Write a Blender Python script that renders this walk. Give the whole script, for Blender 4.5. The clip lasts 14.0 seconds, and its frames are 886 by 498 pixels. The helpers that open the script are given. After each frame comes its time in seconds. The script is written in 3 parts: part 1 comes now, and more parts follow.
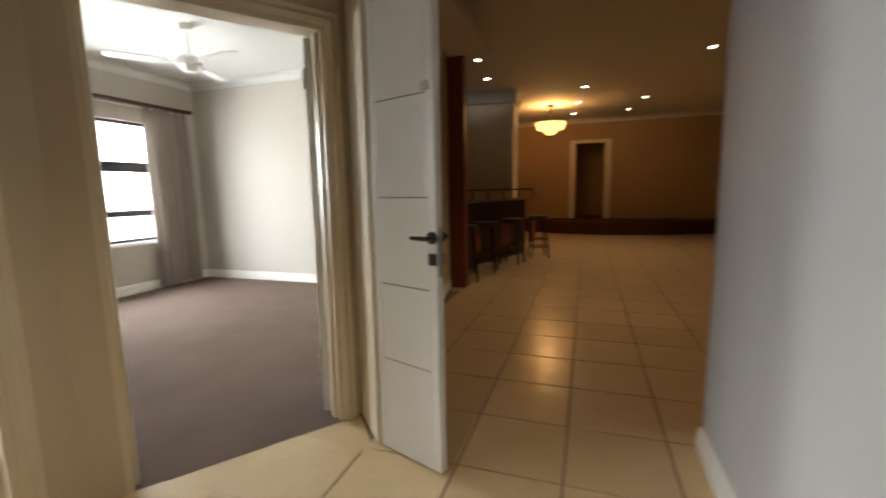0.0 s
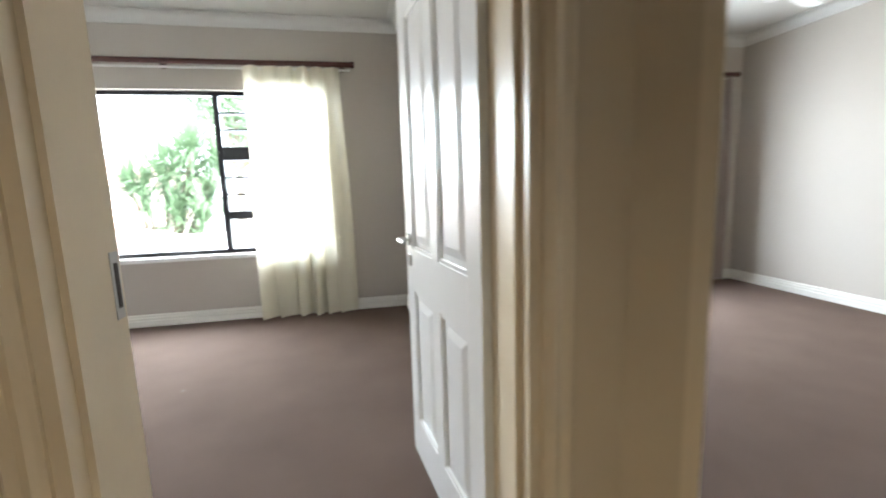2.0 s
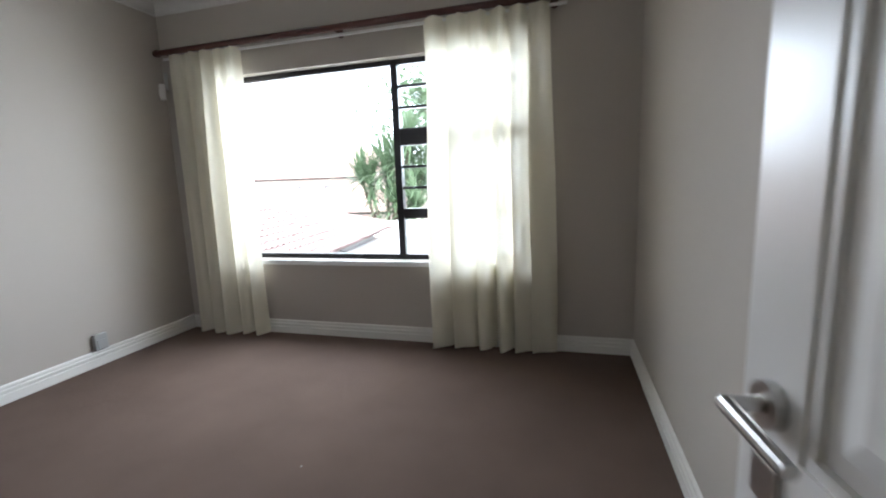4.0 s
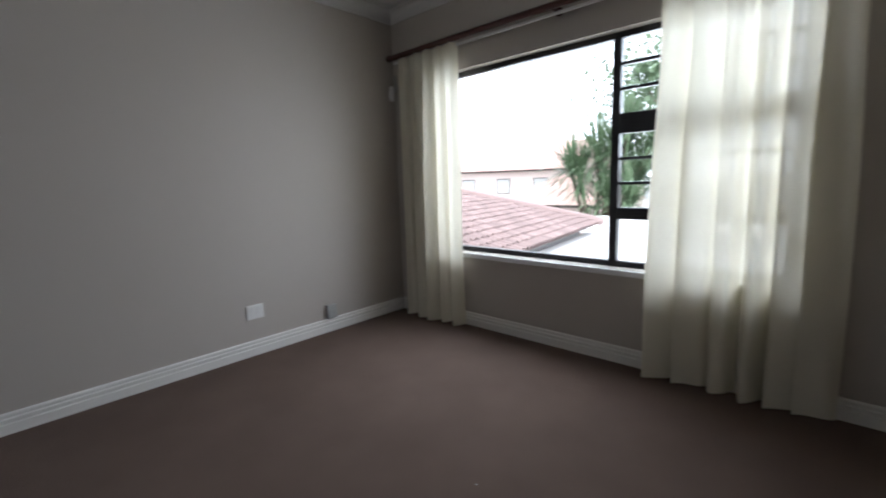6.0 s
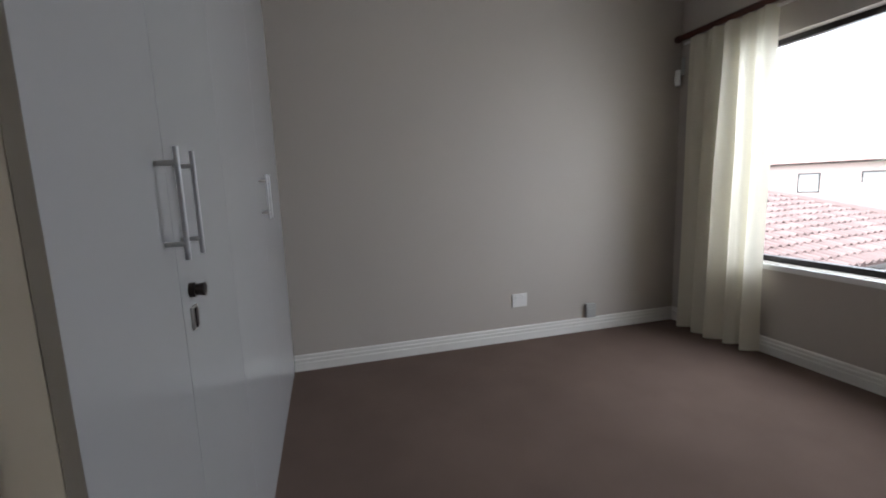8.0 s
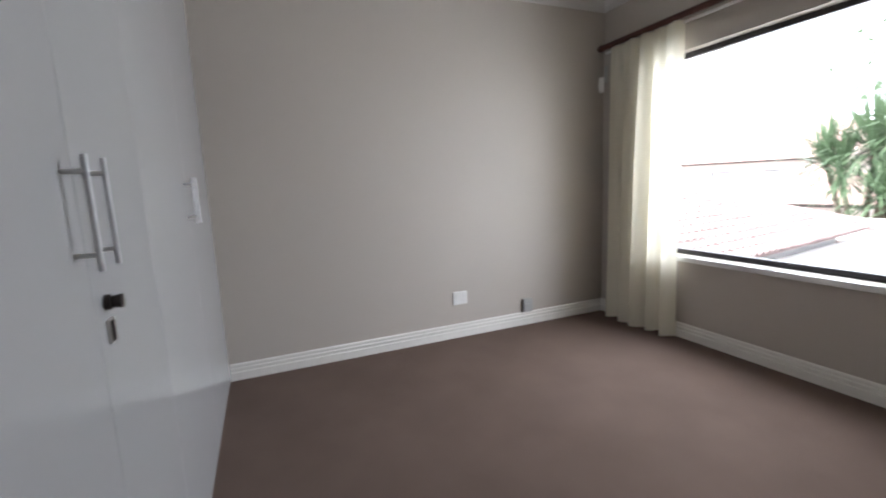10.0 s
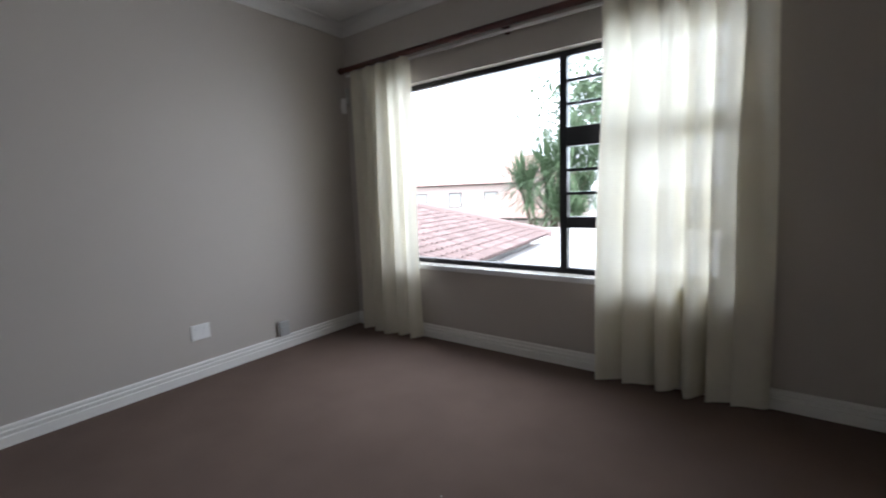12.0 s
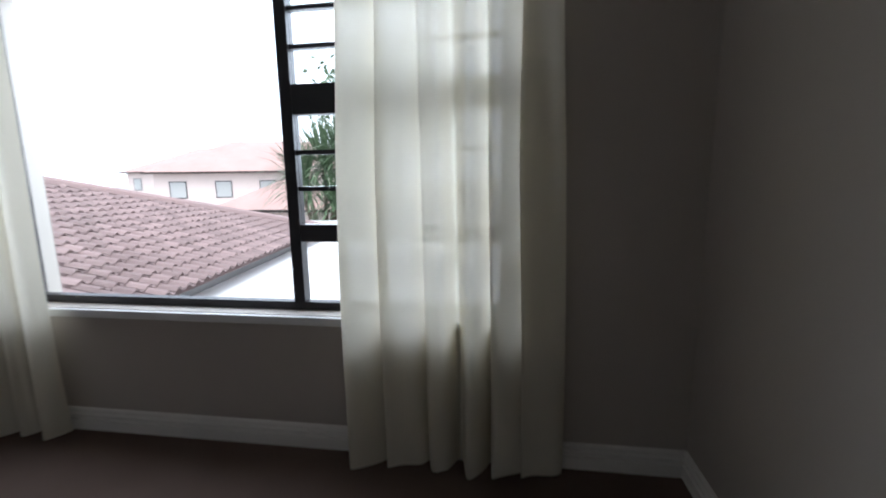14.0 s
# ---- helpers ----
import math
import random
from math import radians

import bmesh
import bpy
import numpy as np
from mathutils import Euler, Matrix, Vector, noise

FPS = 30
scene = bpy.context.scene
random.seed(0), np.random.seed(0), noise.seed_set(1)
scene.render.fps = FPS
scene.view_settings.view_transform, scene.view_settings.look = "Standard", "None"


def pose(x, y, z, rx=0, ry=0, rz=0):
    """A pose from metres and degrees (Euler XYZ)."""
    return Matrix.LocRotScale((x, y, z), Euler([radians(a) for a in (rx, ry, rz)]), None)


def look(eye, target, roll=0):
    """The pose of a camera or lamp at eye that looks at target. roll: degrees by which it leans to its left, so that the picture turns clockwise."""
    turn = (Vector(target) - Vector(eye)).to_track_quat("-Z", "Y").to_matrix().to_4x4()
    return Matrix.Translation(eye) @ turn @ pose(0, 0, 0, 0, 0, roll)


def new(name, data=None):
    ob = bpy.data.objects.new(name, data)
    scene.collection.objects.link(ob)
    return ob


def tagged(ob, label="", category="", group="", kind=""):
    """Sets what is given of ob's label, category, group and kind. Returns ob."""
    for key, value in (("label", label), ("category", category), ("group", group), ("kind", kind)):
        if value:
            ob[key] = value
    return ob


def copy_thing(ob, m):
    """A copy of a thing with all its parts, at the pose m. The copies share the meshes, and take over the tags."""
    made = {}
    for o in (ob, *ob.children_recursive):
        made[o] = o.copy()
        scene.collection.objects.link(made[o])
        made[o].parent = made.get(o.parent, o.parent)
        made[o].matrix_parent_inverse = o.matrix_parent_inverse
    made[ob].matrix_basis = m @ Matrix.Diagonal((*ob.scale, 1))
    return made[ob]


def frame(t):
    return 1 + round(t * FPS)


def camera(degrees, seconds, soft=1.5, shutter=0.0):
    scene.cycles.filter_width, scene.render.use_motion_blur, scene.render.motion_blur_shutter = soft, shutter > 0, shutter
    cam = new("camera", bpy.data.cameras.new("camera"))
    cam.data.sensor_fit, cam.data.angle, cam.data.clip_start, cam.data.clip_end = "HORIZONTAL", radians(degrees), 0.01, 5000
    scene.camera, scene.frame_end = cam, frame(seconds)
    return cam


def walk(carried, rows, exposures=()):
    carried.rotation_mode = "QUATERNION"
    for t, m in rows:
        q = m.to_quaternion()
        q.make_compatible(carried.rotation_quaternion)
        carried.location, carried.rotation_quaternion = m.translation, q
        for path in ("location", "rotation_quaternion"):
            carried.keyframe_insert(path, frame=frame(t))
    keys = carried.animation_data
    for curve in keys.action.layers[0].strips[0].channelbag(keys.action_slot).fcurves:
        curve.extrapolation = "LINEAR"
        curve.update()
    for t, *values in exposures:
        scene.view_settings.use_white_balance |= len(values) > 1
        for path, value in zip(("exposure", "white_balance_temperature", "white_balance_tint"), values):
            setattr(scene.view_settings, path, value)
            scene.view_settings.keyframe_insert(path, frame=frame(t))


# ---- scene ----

cam = camera(92.0, 14.0, soft=1.9, shutter=0.5)
PATH = [
    (0.0, pose(2.888, -5.537, 1.246, 90 - 7.76, 1.1, -71.54)),
    (0.5, pose(3.182, -5.352, 1.225, 90 - 7.72, 2.0, -57.56)),
    (1.0, pose(3.334, -5.136, 1.236, 90 - 7.79, 1.94, -40.95)),
    (1.5, look((3.335, -4.795, 1.250), (4.145, -2.990, 0.961), -2.0)),
    (2.0, look((3.355, -4.472, 1.236), (3.744, -2.531, 0.952), -1.8)),
    (2.5, pose(3.354, -4.120, 1.246, 90 - 8.45, 2.0, -3.68)),
    (2.7, pose(3.380, -3.985, 1.250, 90 - 8.42, 2.0, 0.02)),
    (3.4, pose(3.370, -3.520, 1.262, 90 - 8.6, 2.0, 9.0)),
    (4.2, pose(3.350, -3.050, 1.270, 90 - 9.0, 2.2, 17.0)),
    (5.0, look((3.315, -2.912, 1.272), (2.524, -1.103, 0.953), -2.4)),
    (5.5, look((3.285, -2.889, 1.277), (2.203, -1.236, 0.961), -2.1)),
    (6.0, look((3.244, -2.885, 1.288), (1.903, -1.435, 0.974), -1.9)),
    (6.5, look((3.222, -2.897, 1.300), (1.655, -1.696, 0.985), -2.1)),
    (7.0, look((3.205, -2.945, 1.285), (1.452, -2.038, 0.986), -2.3)),
    (7.5, look((3.160, -3.020, 1.280), (1.298, -2.348, 0.993), -2.3)),
    (8.2, pose(3.150, -3.030, 1.283, 90 - 8.2, 2.2, 75.0)),
    (9.0, pose(3.165, -3.030, 1.288, 90 - 8.3, 2.3, 75.0)),
    (10.0, look((3.200, -3.005, 1.295), (1.374, -2.245, 0.996), -2.5)),
    (10.5, look((3.170, -3.025, 1.306), (1.484, -1.997, 0.993), -2.4)),
    (11.0, look((3.165, -3.008, 1.310), (1.635, -1.760, 0.999), -2.5)),
    (11.5, look((3.205, -2.953, 1.287), (1.828, -1.530, 1.006), -2.4)),
    (12.0, look((3.226, -2.906, 1.266), (2.050, -1.309, 1.010), -2.2)),
    (12.5, look((3.236, -2.824, 1.242), (2.328, -1.059, 0.994), -2.1)),
    (13.0, look((3.265, -2.535, 1.228), (2.628, -0.658, 0.965), -2.6)),
    (13.5, look((3.265, -2.190, 1.210), (2.816, -0.255, 0.940), -2.6)),
    (14.0, look((3.085, -1.780, 1.275), (2.792, 0.170, 0.946), -0.9)),
]
walk(cam, PATH, exposures=[
    (0.0, 3.6, 6550, 10), (1.0, 3.6, 6350, 10), (2.7, 3.3, 5950, 10), (4.8, 1.45, 6000, 16), (6.0, 1.2, 6000, 16), (7.5, 1.28, 6150, 17),
    (10.0, 2.15, 6200, 18), (10.5, 2.15, 6200, 18), (12.0, 1.35, 5950, 17), (13.0, 1.2, 5900, 17), (14.0, 0.65, 5850, 17)])

# ---- world and large lights ----
world = bpy.data.worlds.new("overcast_sky")
scene.world = world
world.use_nodes = True
wn = world.node_tree.nodes
sky = wn.new("ShaderNodeTexSky")
sky.sky_type = "NISHITA"
sky.sun_disc = False
sky.sun_elevation, sky.sun_rotation = radians(55), radians(160)
sky.air_density, sky.dust_density = 1.0, 6.0
haze = wn.new("ShaderNodeMixRGB")
haze.inputs[0].default_value = 0.75
haze.inputs[2].default_value = (13.0, 13.4, 14.0, 1)
world.node_tree.links.new(sky.outputs[0], haze.inputs[1])
world.node_tree.links.new(haze.outputs[0], wn["Background"].inputs[0])
wn["Background"].inputs[1].default_value = 0.145


def lamp(name, kind, m, energy, color, **more):
    data = bpy.data.lights.new(name, kind)
    data.energy, data.color = energy, color
    ob = new(name, data)
    ob.matrix_world = m
    if kind == "AREA":
        data.shape, data.size, data.size_y = "RECTANGLE", more["size"][0], more["size"][1]
    else:
        data.shadow_soft_size = more.get("soft", 0.05)
        if kind == "SUN":
            data.angle = more["angle"]
    if kind == "SPOT":
        data.spot_size, data.spot_blend = radians(100), 0.6
    return ob


lamp("sun", "SUN", look((0, 0, 20), (-6, 9, 0)), 1.2, (1.0, 0.97, 0.92), angle=radians(15))
lamp("window_daylight", "AREA", look((1.82, 0.80, 1.95), (1.75, -1.5, 0.25)), 34, (0.88, 0.95, 1.0), size=(2.3, 1.5))
lamp("window_daylight", "AREA", look((5.75, 1.05, 1.70), (7.35, -1.35, 0.45)), 24, (0.88, 0.95, 1.0), size=(2.3, 1.5))


# ---- materials ----
def material(name, color, rough=0.6, metal=0.0, scale=6.0, vary=0.08, bump=0.05, fine=120.0, spec=0.5, stretch=(1, 1, 1), second=None, per_object=0.0):
    """A painted or natural surface: two sizes of variation and a fine relief."""
    m = bpy.data.materials.new(name)
    m.use_nodes = True
    t, n = m.node_tree, m.node_tree.nodes
    b = n["Principled BSDF"]
    b.inputs["Roughness"].default_value, b.inputs["Metallic"].default_value = rough, metal
    b.inputs["Specular IOR Level"].default_value = spec
    co = n.new("ShaderNodeTexCoord")
    mp = n.new("ShaderNodeMapping")
    mp.inputs["Scale"].default_value = stretch
    t.links.new(co.outputs["Object"], mp.inputs[0])
    big, small = n.new("ShaderNodeTexNoise"), n.new("ShaderNodeTexNoise")
    big.inputs["Scale"].default_value, small.inputs["Scale"].default_value = scale, fine
    big.inputs["Detail"].default_value, small.inputs["Detail"].default_value = 5, 3
    for q in (big, small):
        t.links.new(mp.outputs[0], q.inputs["Vector"])
    ramp = n.new("ShaderNodeMixRGB")
    other = second or tuple(c * (1 - 2.2 * vary) for c in color)
    ramp.inputs[1].default_value, ramp.inputs[2].default_value = (*other, 1), (*color, 1)
    mul = n.new("ShaderNodeMath")
    mul.operation = "MULTIPLY_ADD"
    mul.inputs[1].default_value, mul.inputs[2].default_value = 0.5, 0.0
    add = n.new("ShaderNodeMath")
    add.operation = "MULTIPLY_ADD"
    add.inputs[1].default_value = 0.8
    t.links.new(small.outputs[0], mul.inputs[0])
    t.links.new(big.outputs[0], add.inputs[0])
    t.links.new(mul.outputs[0], add.inputs[2])
    t.links.new(add.outputs[0], ramp.inputs[0])
    out = ramp.outputs[0]
    if per_object:
        info = n.new("ShaderNodeObjectInfo")
        hsv = n.new("ShaderNodeHueSaturation")
        rng = n.new("ShaderNodeMapRange")
        rng.inputs[3].default_value, rng.inputs[4].default_value = 1 - per_object, 1 + per_object
        t.links.new(info.outputs["Random"], rng.inputs[0])
        t.links.new(rng.outputs[0], hsv.inputs["Value"])
        t.links.new(out, hsv.inputs["Color"])
        out = hsv.outputs[0]
    t.links.new(out, b.inputs["Base Color"])
    if bump:
        bp = n.new("ShaderNodeBump")
        bp.inputs["Strength"].default_value, bp.inputs["Distance"].default_value = bump, 0.01
        t.links.new(small.outputs[0], bp.inputs["Height"])
        t.links.new(bp.outputs[0], b.inputs["Normal"])
    return m


def glowing(name, color, strength):
    m = bpy.data.materials.new(name)
    m.use_nodes = True
    b = m.node_tree.nodes["Principled BSDF"]
    b.inputs["Base Color"].default_value = (*color, 1)
    b.inputs["Emission Color"].default_value = (*color, 1)
    b.inputs["Emission Strength"].default_value = strength
    return m


def glass_material(name, tint=(0.97, 1, 0.99)):
    m = bpy.data.materials.new(name)
    m.use_nodes = True
    t, n = m.node_tree, m.node_tree.nodes
    clear, gloss, mix, fr, pw = (n.new("ShaderNodeBsdfTransparent"), n.new("ShaderNodeBsdfGlossy"), n.new("ShaderNodeMixShader"), n.new("ShaderNodeLayerWeight"), n.new("ShaderNodeMath"))
    clear.inputs[0].default_value = (*tint, 1)
    gloss.inputs["Roughness"].default_value = 0.02
    pw.operation = "POWER"
    pw.inputs[1].default_value = 4.0
    t.links.new(fr.outputs["Facing"], pw.inputs[0])
    t.links.new(pw.outputs[0], mix.inputs[0])
    t.links.new(clear.outputs[0], mix.inputs[1])
    t.links.new(gloss.outputs[0], mix.inputs[2])
    t.links.new(mix.outputs[0], n["Material Output"].inputs[0])
    return m


def cloth(name, color, through_light, weave=0.0):
    m = material(name, color, 0.9, scale=3, vary=0.05, bump=0.08, fine=400, spec=0.1)
    t, n = m.node_tree, m.node_tree.nodes
    tr, mix = n.new("ShaderNodeBsdfTranslucent"), n.new("ShaderNodeMixShader")
    tr.inputs[0].default_value = (*color, 1)
    mix.inputs[0].default_value = through_light
    t.links.new(n["Principled BSDF"].outputs[0], mix.inputs[1])
    t.links.new(tr.outputs[0], mix.inputs[2])
    clear, sheer = n.new("ShaderNodeBsdfTransparent"), n.new("ShaderNodeMixShader")
    sheer.inputs[0].default_value = weave
    t.links.new(mix.outputs[0], sheer.inputs[1])
    t.links.new(clear.outputs[0], sheer.inputs[2])
    t.links.new(sheer.outputs[0], n["Material Output"].inputs[0])
    return m


WALL = material("greige_wall_paint", (0.48, 0.436, 0.386), 0.75, scale=1.5, vary=0.03, bump=0.03, fine=250)
HALL_WALL = material("cream_wall_paint", (0.62, 0.52, 0.37), 0.7, scale=1.5, vary=0.03, bump=0.03, fine=250)
PASS_WALL = material("pale_grey_wall_paint", (0.48, 0.47, 0.465), 0.6, scale=1.5, vary=0.03, bump=0.03, fine=250)
TAN_WALL = material("ochre_wall_paint", (0.42, 0.27, 0.15), 0.75, scale=1.2, vary=0.06, bump=0.03, fine=200)
CEIL = material("white_ceiling_paint", (0.64, 0.63, 0.605), 0.8, scale=1.2, vary=0.02, bump=0.02, fine=200)
TRIM = material("white_gloss_trim", (0.80, 0.78, 0.73), 0.35, scale=4, vary=0.03, bump=0.01)
CARPET = material("brown_carpet", (0.205, 0.146, 0.119), 0.97, scale=2.6, vary=0.17, bump=0.9, fine=380, spec=0.05)
TILE = material("beige_ceramic_tile", (0.66, 0.50, 0.30), 0.22, scale=5, vary=0.10, bump=0.015, fine=40, per_object=0.06)
GROUT = material("tile_grout", (0.22, 0.16, 0.10), 0.9, scale=12, vary=0.1)
DOOR_WHITE = material("white_door_enamel", (0.80, 0.79, 0.77), 0.28, scale=3, vary=0.02, bump=0.012, fine=60)
CASING = material("cream_casing_enamel", (0.74, 0.63, 0.46), 0.35, scale=3, vary=0.03, bump=0.012, fine=60)
# white gloss dimmed to grey; lens vignetting is put into the colour
WARD = material("dimmed_glossy_white", (0.38, 0.382, 0.386), 0.16, scale=2, vary=0.015, bump=0.004, fine=20)
BLACK = material("black_aluminium", (0.018, 0.016, 0.018), 0.4, scale=8, vary=0.1, bump=0.01)
MAHOGANY = material("mahogany_rod", (0.075, 0.018, 0.012), 0.35, scale=6, vary=0.2, bump=0.03, fine=60, stretch=(0.2, 4, 4))
STEEL = material("brushed_steel", (0.55, 0.54, 0.52), 0.3, 1.0, scale=20, vary=0.06, bump=0.01)
SATIN = material("pale_satin_metal", (0.46, 0.46, 0.47), 0.35, 0.3, scale=20, vary=0.05, bump=0.01)
DARK_METAL = material("dark_bronze_metal", (0.05, 0.04, 0.035), 0.35, 0.8, scale=20, vary=0.1, bump=0.01)
PLASTIC = material("white_plastic", (0.80, 0.79, 0.76), 0.35, scale=9, vary=0.02, bump=0.0)
GREY_PLASTIC = material("grey_plastic", (0.42, 0.42, 0.40), 0.45, scale=9, vary=0.04, bump=0.0)
CREAM_CLOTH = cloth("cream_curtain_cloth", (0.85, 0.81, 0.68), 0.36, 0.05)
GREY_CLOTH = cloth("taupe_curtain_cloth", (0.33, 0.28, 0.25), 0.12)
GLASS = glass_material("window_glass")
SILL = material("white_window_sill", (0.82, 0.82, 0.80), 0.4, scale=5, vary=0.03, bump=0.01)
ROOF = material("weathered_clay_tile", (0.28, 0.19, 0.172), 0.85, scale=1.1, vary=0.2, bump=0.2, fine=50, second=(0.17, 0.14, 0.138), per_object=0.2)
# terracotta paled towards pink, with the distance haze mixed into the colour
ROOF_FAR = material("hazed_terracotta_roof", (0.46, 0.30, 0.26), 0.85, scale=0.8, vary=0.15, bump=0.1, fine=20)
PINK = material("pale_pink_render", (0.66, 0.55, 0.50), 0.85, scale=0.8, vary=0.05, bump=0.05)
PAVING = material("pale_concrete", (0.34, 0.335, 0.32), 0.9, scale=0.5, vary=0.08, bump=0.1, fine=30)
ROOF_SLAB = material("white_roof_paint", (0.78, 0.78, 0.76), 0.8, scale=0.7, vary=0.05, bump=0.08, fine=25)
# both greens are lightened to carry the outdoor haze
LEAF = material("hazed_green_leaf", (0.13, 0.19, 0.10), 0.5, scale=3, vary=0.25, bump=0.0, second=(0.055, 0.095, 0.05))
BARK = material("grey_bark", (0.20, 0.16, 0.12), 0.9, scale=6, vary=0.2, bump=0.4, fine=40)
RED_WOOD = material("red_stained_wood", (0.20, 0.045, 0.02), 0.45, scale=5, vary=0.15, bump=0.03, stretch=(4, 4, 0.3))
DARK_WOOD = material("dark_bar_wood", (0.045, 0.025, 0.018), 0.35, scale=5, vary=0.2, bump=0.03)
RED_VINYL = material("dull_red_vinyl", (0.42, 0.13, 0.09), 0.5, scale=6, vary=0.1, bump=0.05)
STEP_CARPET = material("dark_brown_step_carpet", (0.10, 0.045, 0.022), 0.95, scale=3, vary=0.1, bump=0.5, fine=300, spec=0.05)
LAMP_GLOW = glowing("downlight_glow", (1.0, 0.86, 0.62), 1.5)
CHAND_GLOW = glowing("chandelier_glow", (1.0, 0.55, 0.16), 0.22)


# ---- shape helpers ----
def part(name, bm, mat, parent=None, label="", smooth=False):
    me = bpy.data.meshes.new(name)
    bmesh.ops.recalc_face_normals(bm, faces=bm.faces[:])
    bm.to_mesh(me)
    bm.free()
    me.materials.append(mat)
    if smooth:
        for p in me.polygons:
            p.use_smooth = True
    ob = new(name, me)
    if parent is not None:
        ob.parent = parent
    if label:
        ob["label"] = label
    return ob


def empty(name, m=None):
    ob = new(name)
    ob.empty_display_size = 0.1
    if m is not None:
        ob.matrix_world = m
    return ob


def box(bm, lo, hi, m=None, bevel=0.0):
    made = bmesh.ops.create_cube(bm, size=1)["verts"]
    for v in made:
        v.co = Vector([lo[i] + (v.co[i] + 0.5) * (hi[i] - lo[i]) for i in range(3)])
    if bevel:
        edges = list({e for v in made for e in v.link_edges})
        out = bmesh.ops.bevel(bm, geom=edges, offset=bevel, segments=2, affect="EDGES", profile=0.6)
        made = list({v for f in out["faces"] for v in f.verts} | {v for v in made if v.is_valid})
    if m is not None:
        for v in made:
            v.co = m @ v.co
    return made


def boxed(lo, hi, bevel=0.0, m=None):
    bm = bmesh.new()
    box(bm, lo, hi, m, bevel)
    return bm


def prism(bm, pts, z0, z1):
    """An upright solid over a plan."""
    lo = [bm.verts.new((x, y, z0)) for x, y in pts]
    hi = [bm.verts.new((x, y, z1)) for x, y in pts]
    n = len(pts)
    bm.faces.new(lo[::-1])
    bm.faces.new(hi)
    for i in range(n):
        bm.faces.new((lo[i], lo[(i + 1) % n], hi[(i + 1) % n], hi[i]))


def tube(bm, a, b, r0, r1=None, sides=12):
    a, b = Vector(a), Vector(b)
    r1 = r0 if r1 is None else r1
    q = (b - a).to_track_quat("Z", "Y").to_matrix()
    rings = []
    for c, r in ((a, r0), (b, r1)):
        rings.append([bm.verts.new(c + q @ Vector((r * math.cos(2 * math.pi * i / sides), r * math.sin(2 * math.pi * i / sides), 0))) for i in range(sides)])
    for i in range(sides):
        j = (i + 1) % sides
        bm.faces.new((rings[0][i], rings[0][j], rings[1][j], rings[1][i]))
    bm.faces.new(rings[0][::-1])
    bm.faces.new(rings[1])


def tubed(a, b, r0, r1=None, sides=12):
    bm = bmesh.new()
    tube(bm, a, b, r0, r1, sides)
    return bm


def ball(c, r, squash=1.0):
    bm = bmesh.new()
    bmesh.ops.create_uvsphere(bm, u_segments=16, v_segments=10, radius=r, matrix=Matrix.Translation(c) @ Matrix.Diagonal((1, 1, squash, 1)))
    return bm


def sweep(profile, path, closed=False):
    """A profile of (out, up) carried along a plan path with mitred corners; out is to the path's left."""
    bm = bmesh.new()
    n = len(path)
    rings = []
    for i in range(n):
        p = Vector(path[i])
        a = (p - Vector(path[i - 1])).normalized() if (i or closed) else None
        b = (Vector(path[(i + 1) % n]) - p).normalized() if (i < n - 1 or closed) else None
        d = a or b
        if a and b:
            na, nb = Vector((-a.y, a.x)), Vector((-b.y, b.x))
            mit = (na + nb) / (1 + na.dot(nb))
        else:
            mit = Vector((-d.y, d.x))
        rings.append([bm.verts.new((p.x + mit.x * o, p.y + mit.y * o, z)) for o, z in profile])
    k = len(profile)
    for i in range(n if closed else n - 1):
        r, s = rings[i], rings[(i + 1) % n]
        for j in range(k):
            bm.faces.new((r[j], r[(j + 1) % k], s[(j + 1) % k], s[j]))
    if not closed:
        bm.faces.new(rings[0])
        bm.faces.new(rings[-1][::-1])
    return bm


def wall(name, a, b, thick, z0, z1, mat, holes=(), label=""):
    """A wall from a to b in plan, its body to the left of that way; holes: (from, to, bottom, top) along it."""
    a, b = Vector(a), Vector(b)
    d = (b - a).normalized()
    nrm = Vector((-d.y, d.x)) * thick
    bm = bmesh.new()

    def piece(s, e, lo, hi):
        if e - s > 1e-4 and hi - lo > 1e-4:
            p, q = a + d * s, a + d * e
            prism(bm, [tuple(p), tuple(q), tuple(q + nrm), tuple(p + nrm)], lo, hi)
    at = 0.0
    for s, e, lo, hi in sorted(holes):
        piece(at, s, z0, z1)
        piece(s, e, z0, lo)
        piece(s, e, hi, z1)
        at = e
    piece(at, (b - a).length, z0, z1)
    ob = part(name, bm, mat)
    return tagged(ob, label or "plain painted plaster wall", "wall", kind="structure")


BASE_PROFILE = [(0, 0), (0.020, 0), (0.020, 0.056), (0.009, 0.060), (0.009, 0.069), (0.019, 0.073), (0.019, 0.085), (0.008, 0.090), (0.008, 0.098), (0.015, 0.101), (0.014, 0.110), (0.008, 0.116), (0, 0.118)]


def baseboard(path, mat=TRIM):
    ob = part("baseboard", sweep(BASE_PROFILE, path), mat)
    return tagged(ob, "white moulded skirting board along the wall", "skirting", kind="structure")


def cornice(path, top, size=0.10, closed=True):
    prof = [(0, top - size), (0.008, top - size), (0.012, top - size + 0.012)]
    for i in range(7):
        a = radians(90 * i / 6)
        prof.append((0.012 + (size - 0.03) * (1 - math.cos(a)), top - size + 0.016 + (size - 0.03) * math.sin(a)))
    prof += [(size, top - 0.010), (size, top), (0, top)]
    ob = part("cornice", sweep(prof, path, closed), CEIL)
    return tagged(ob, "white coved plaster cornice under the ceiling", "cornice", kind="structure")


CEIL_Z = 2.85
T = 0.15

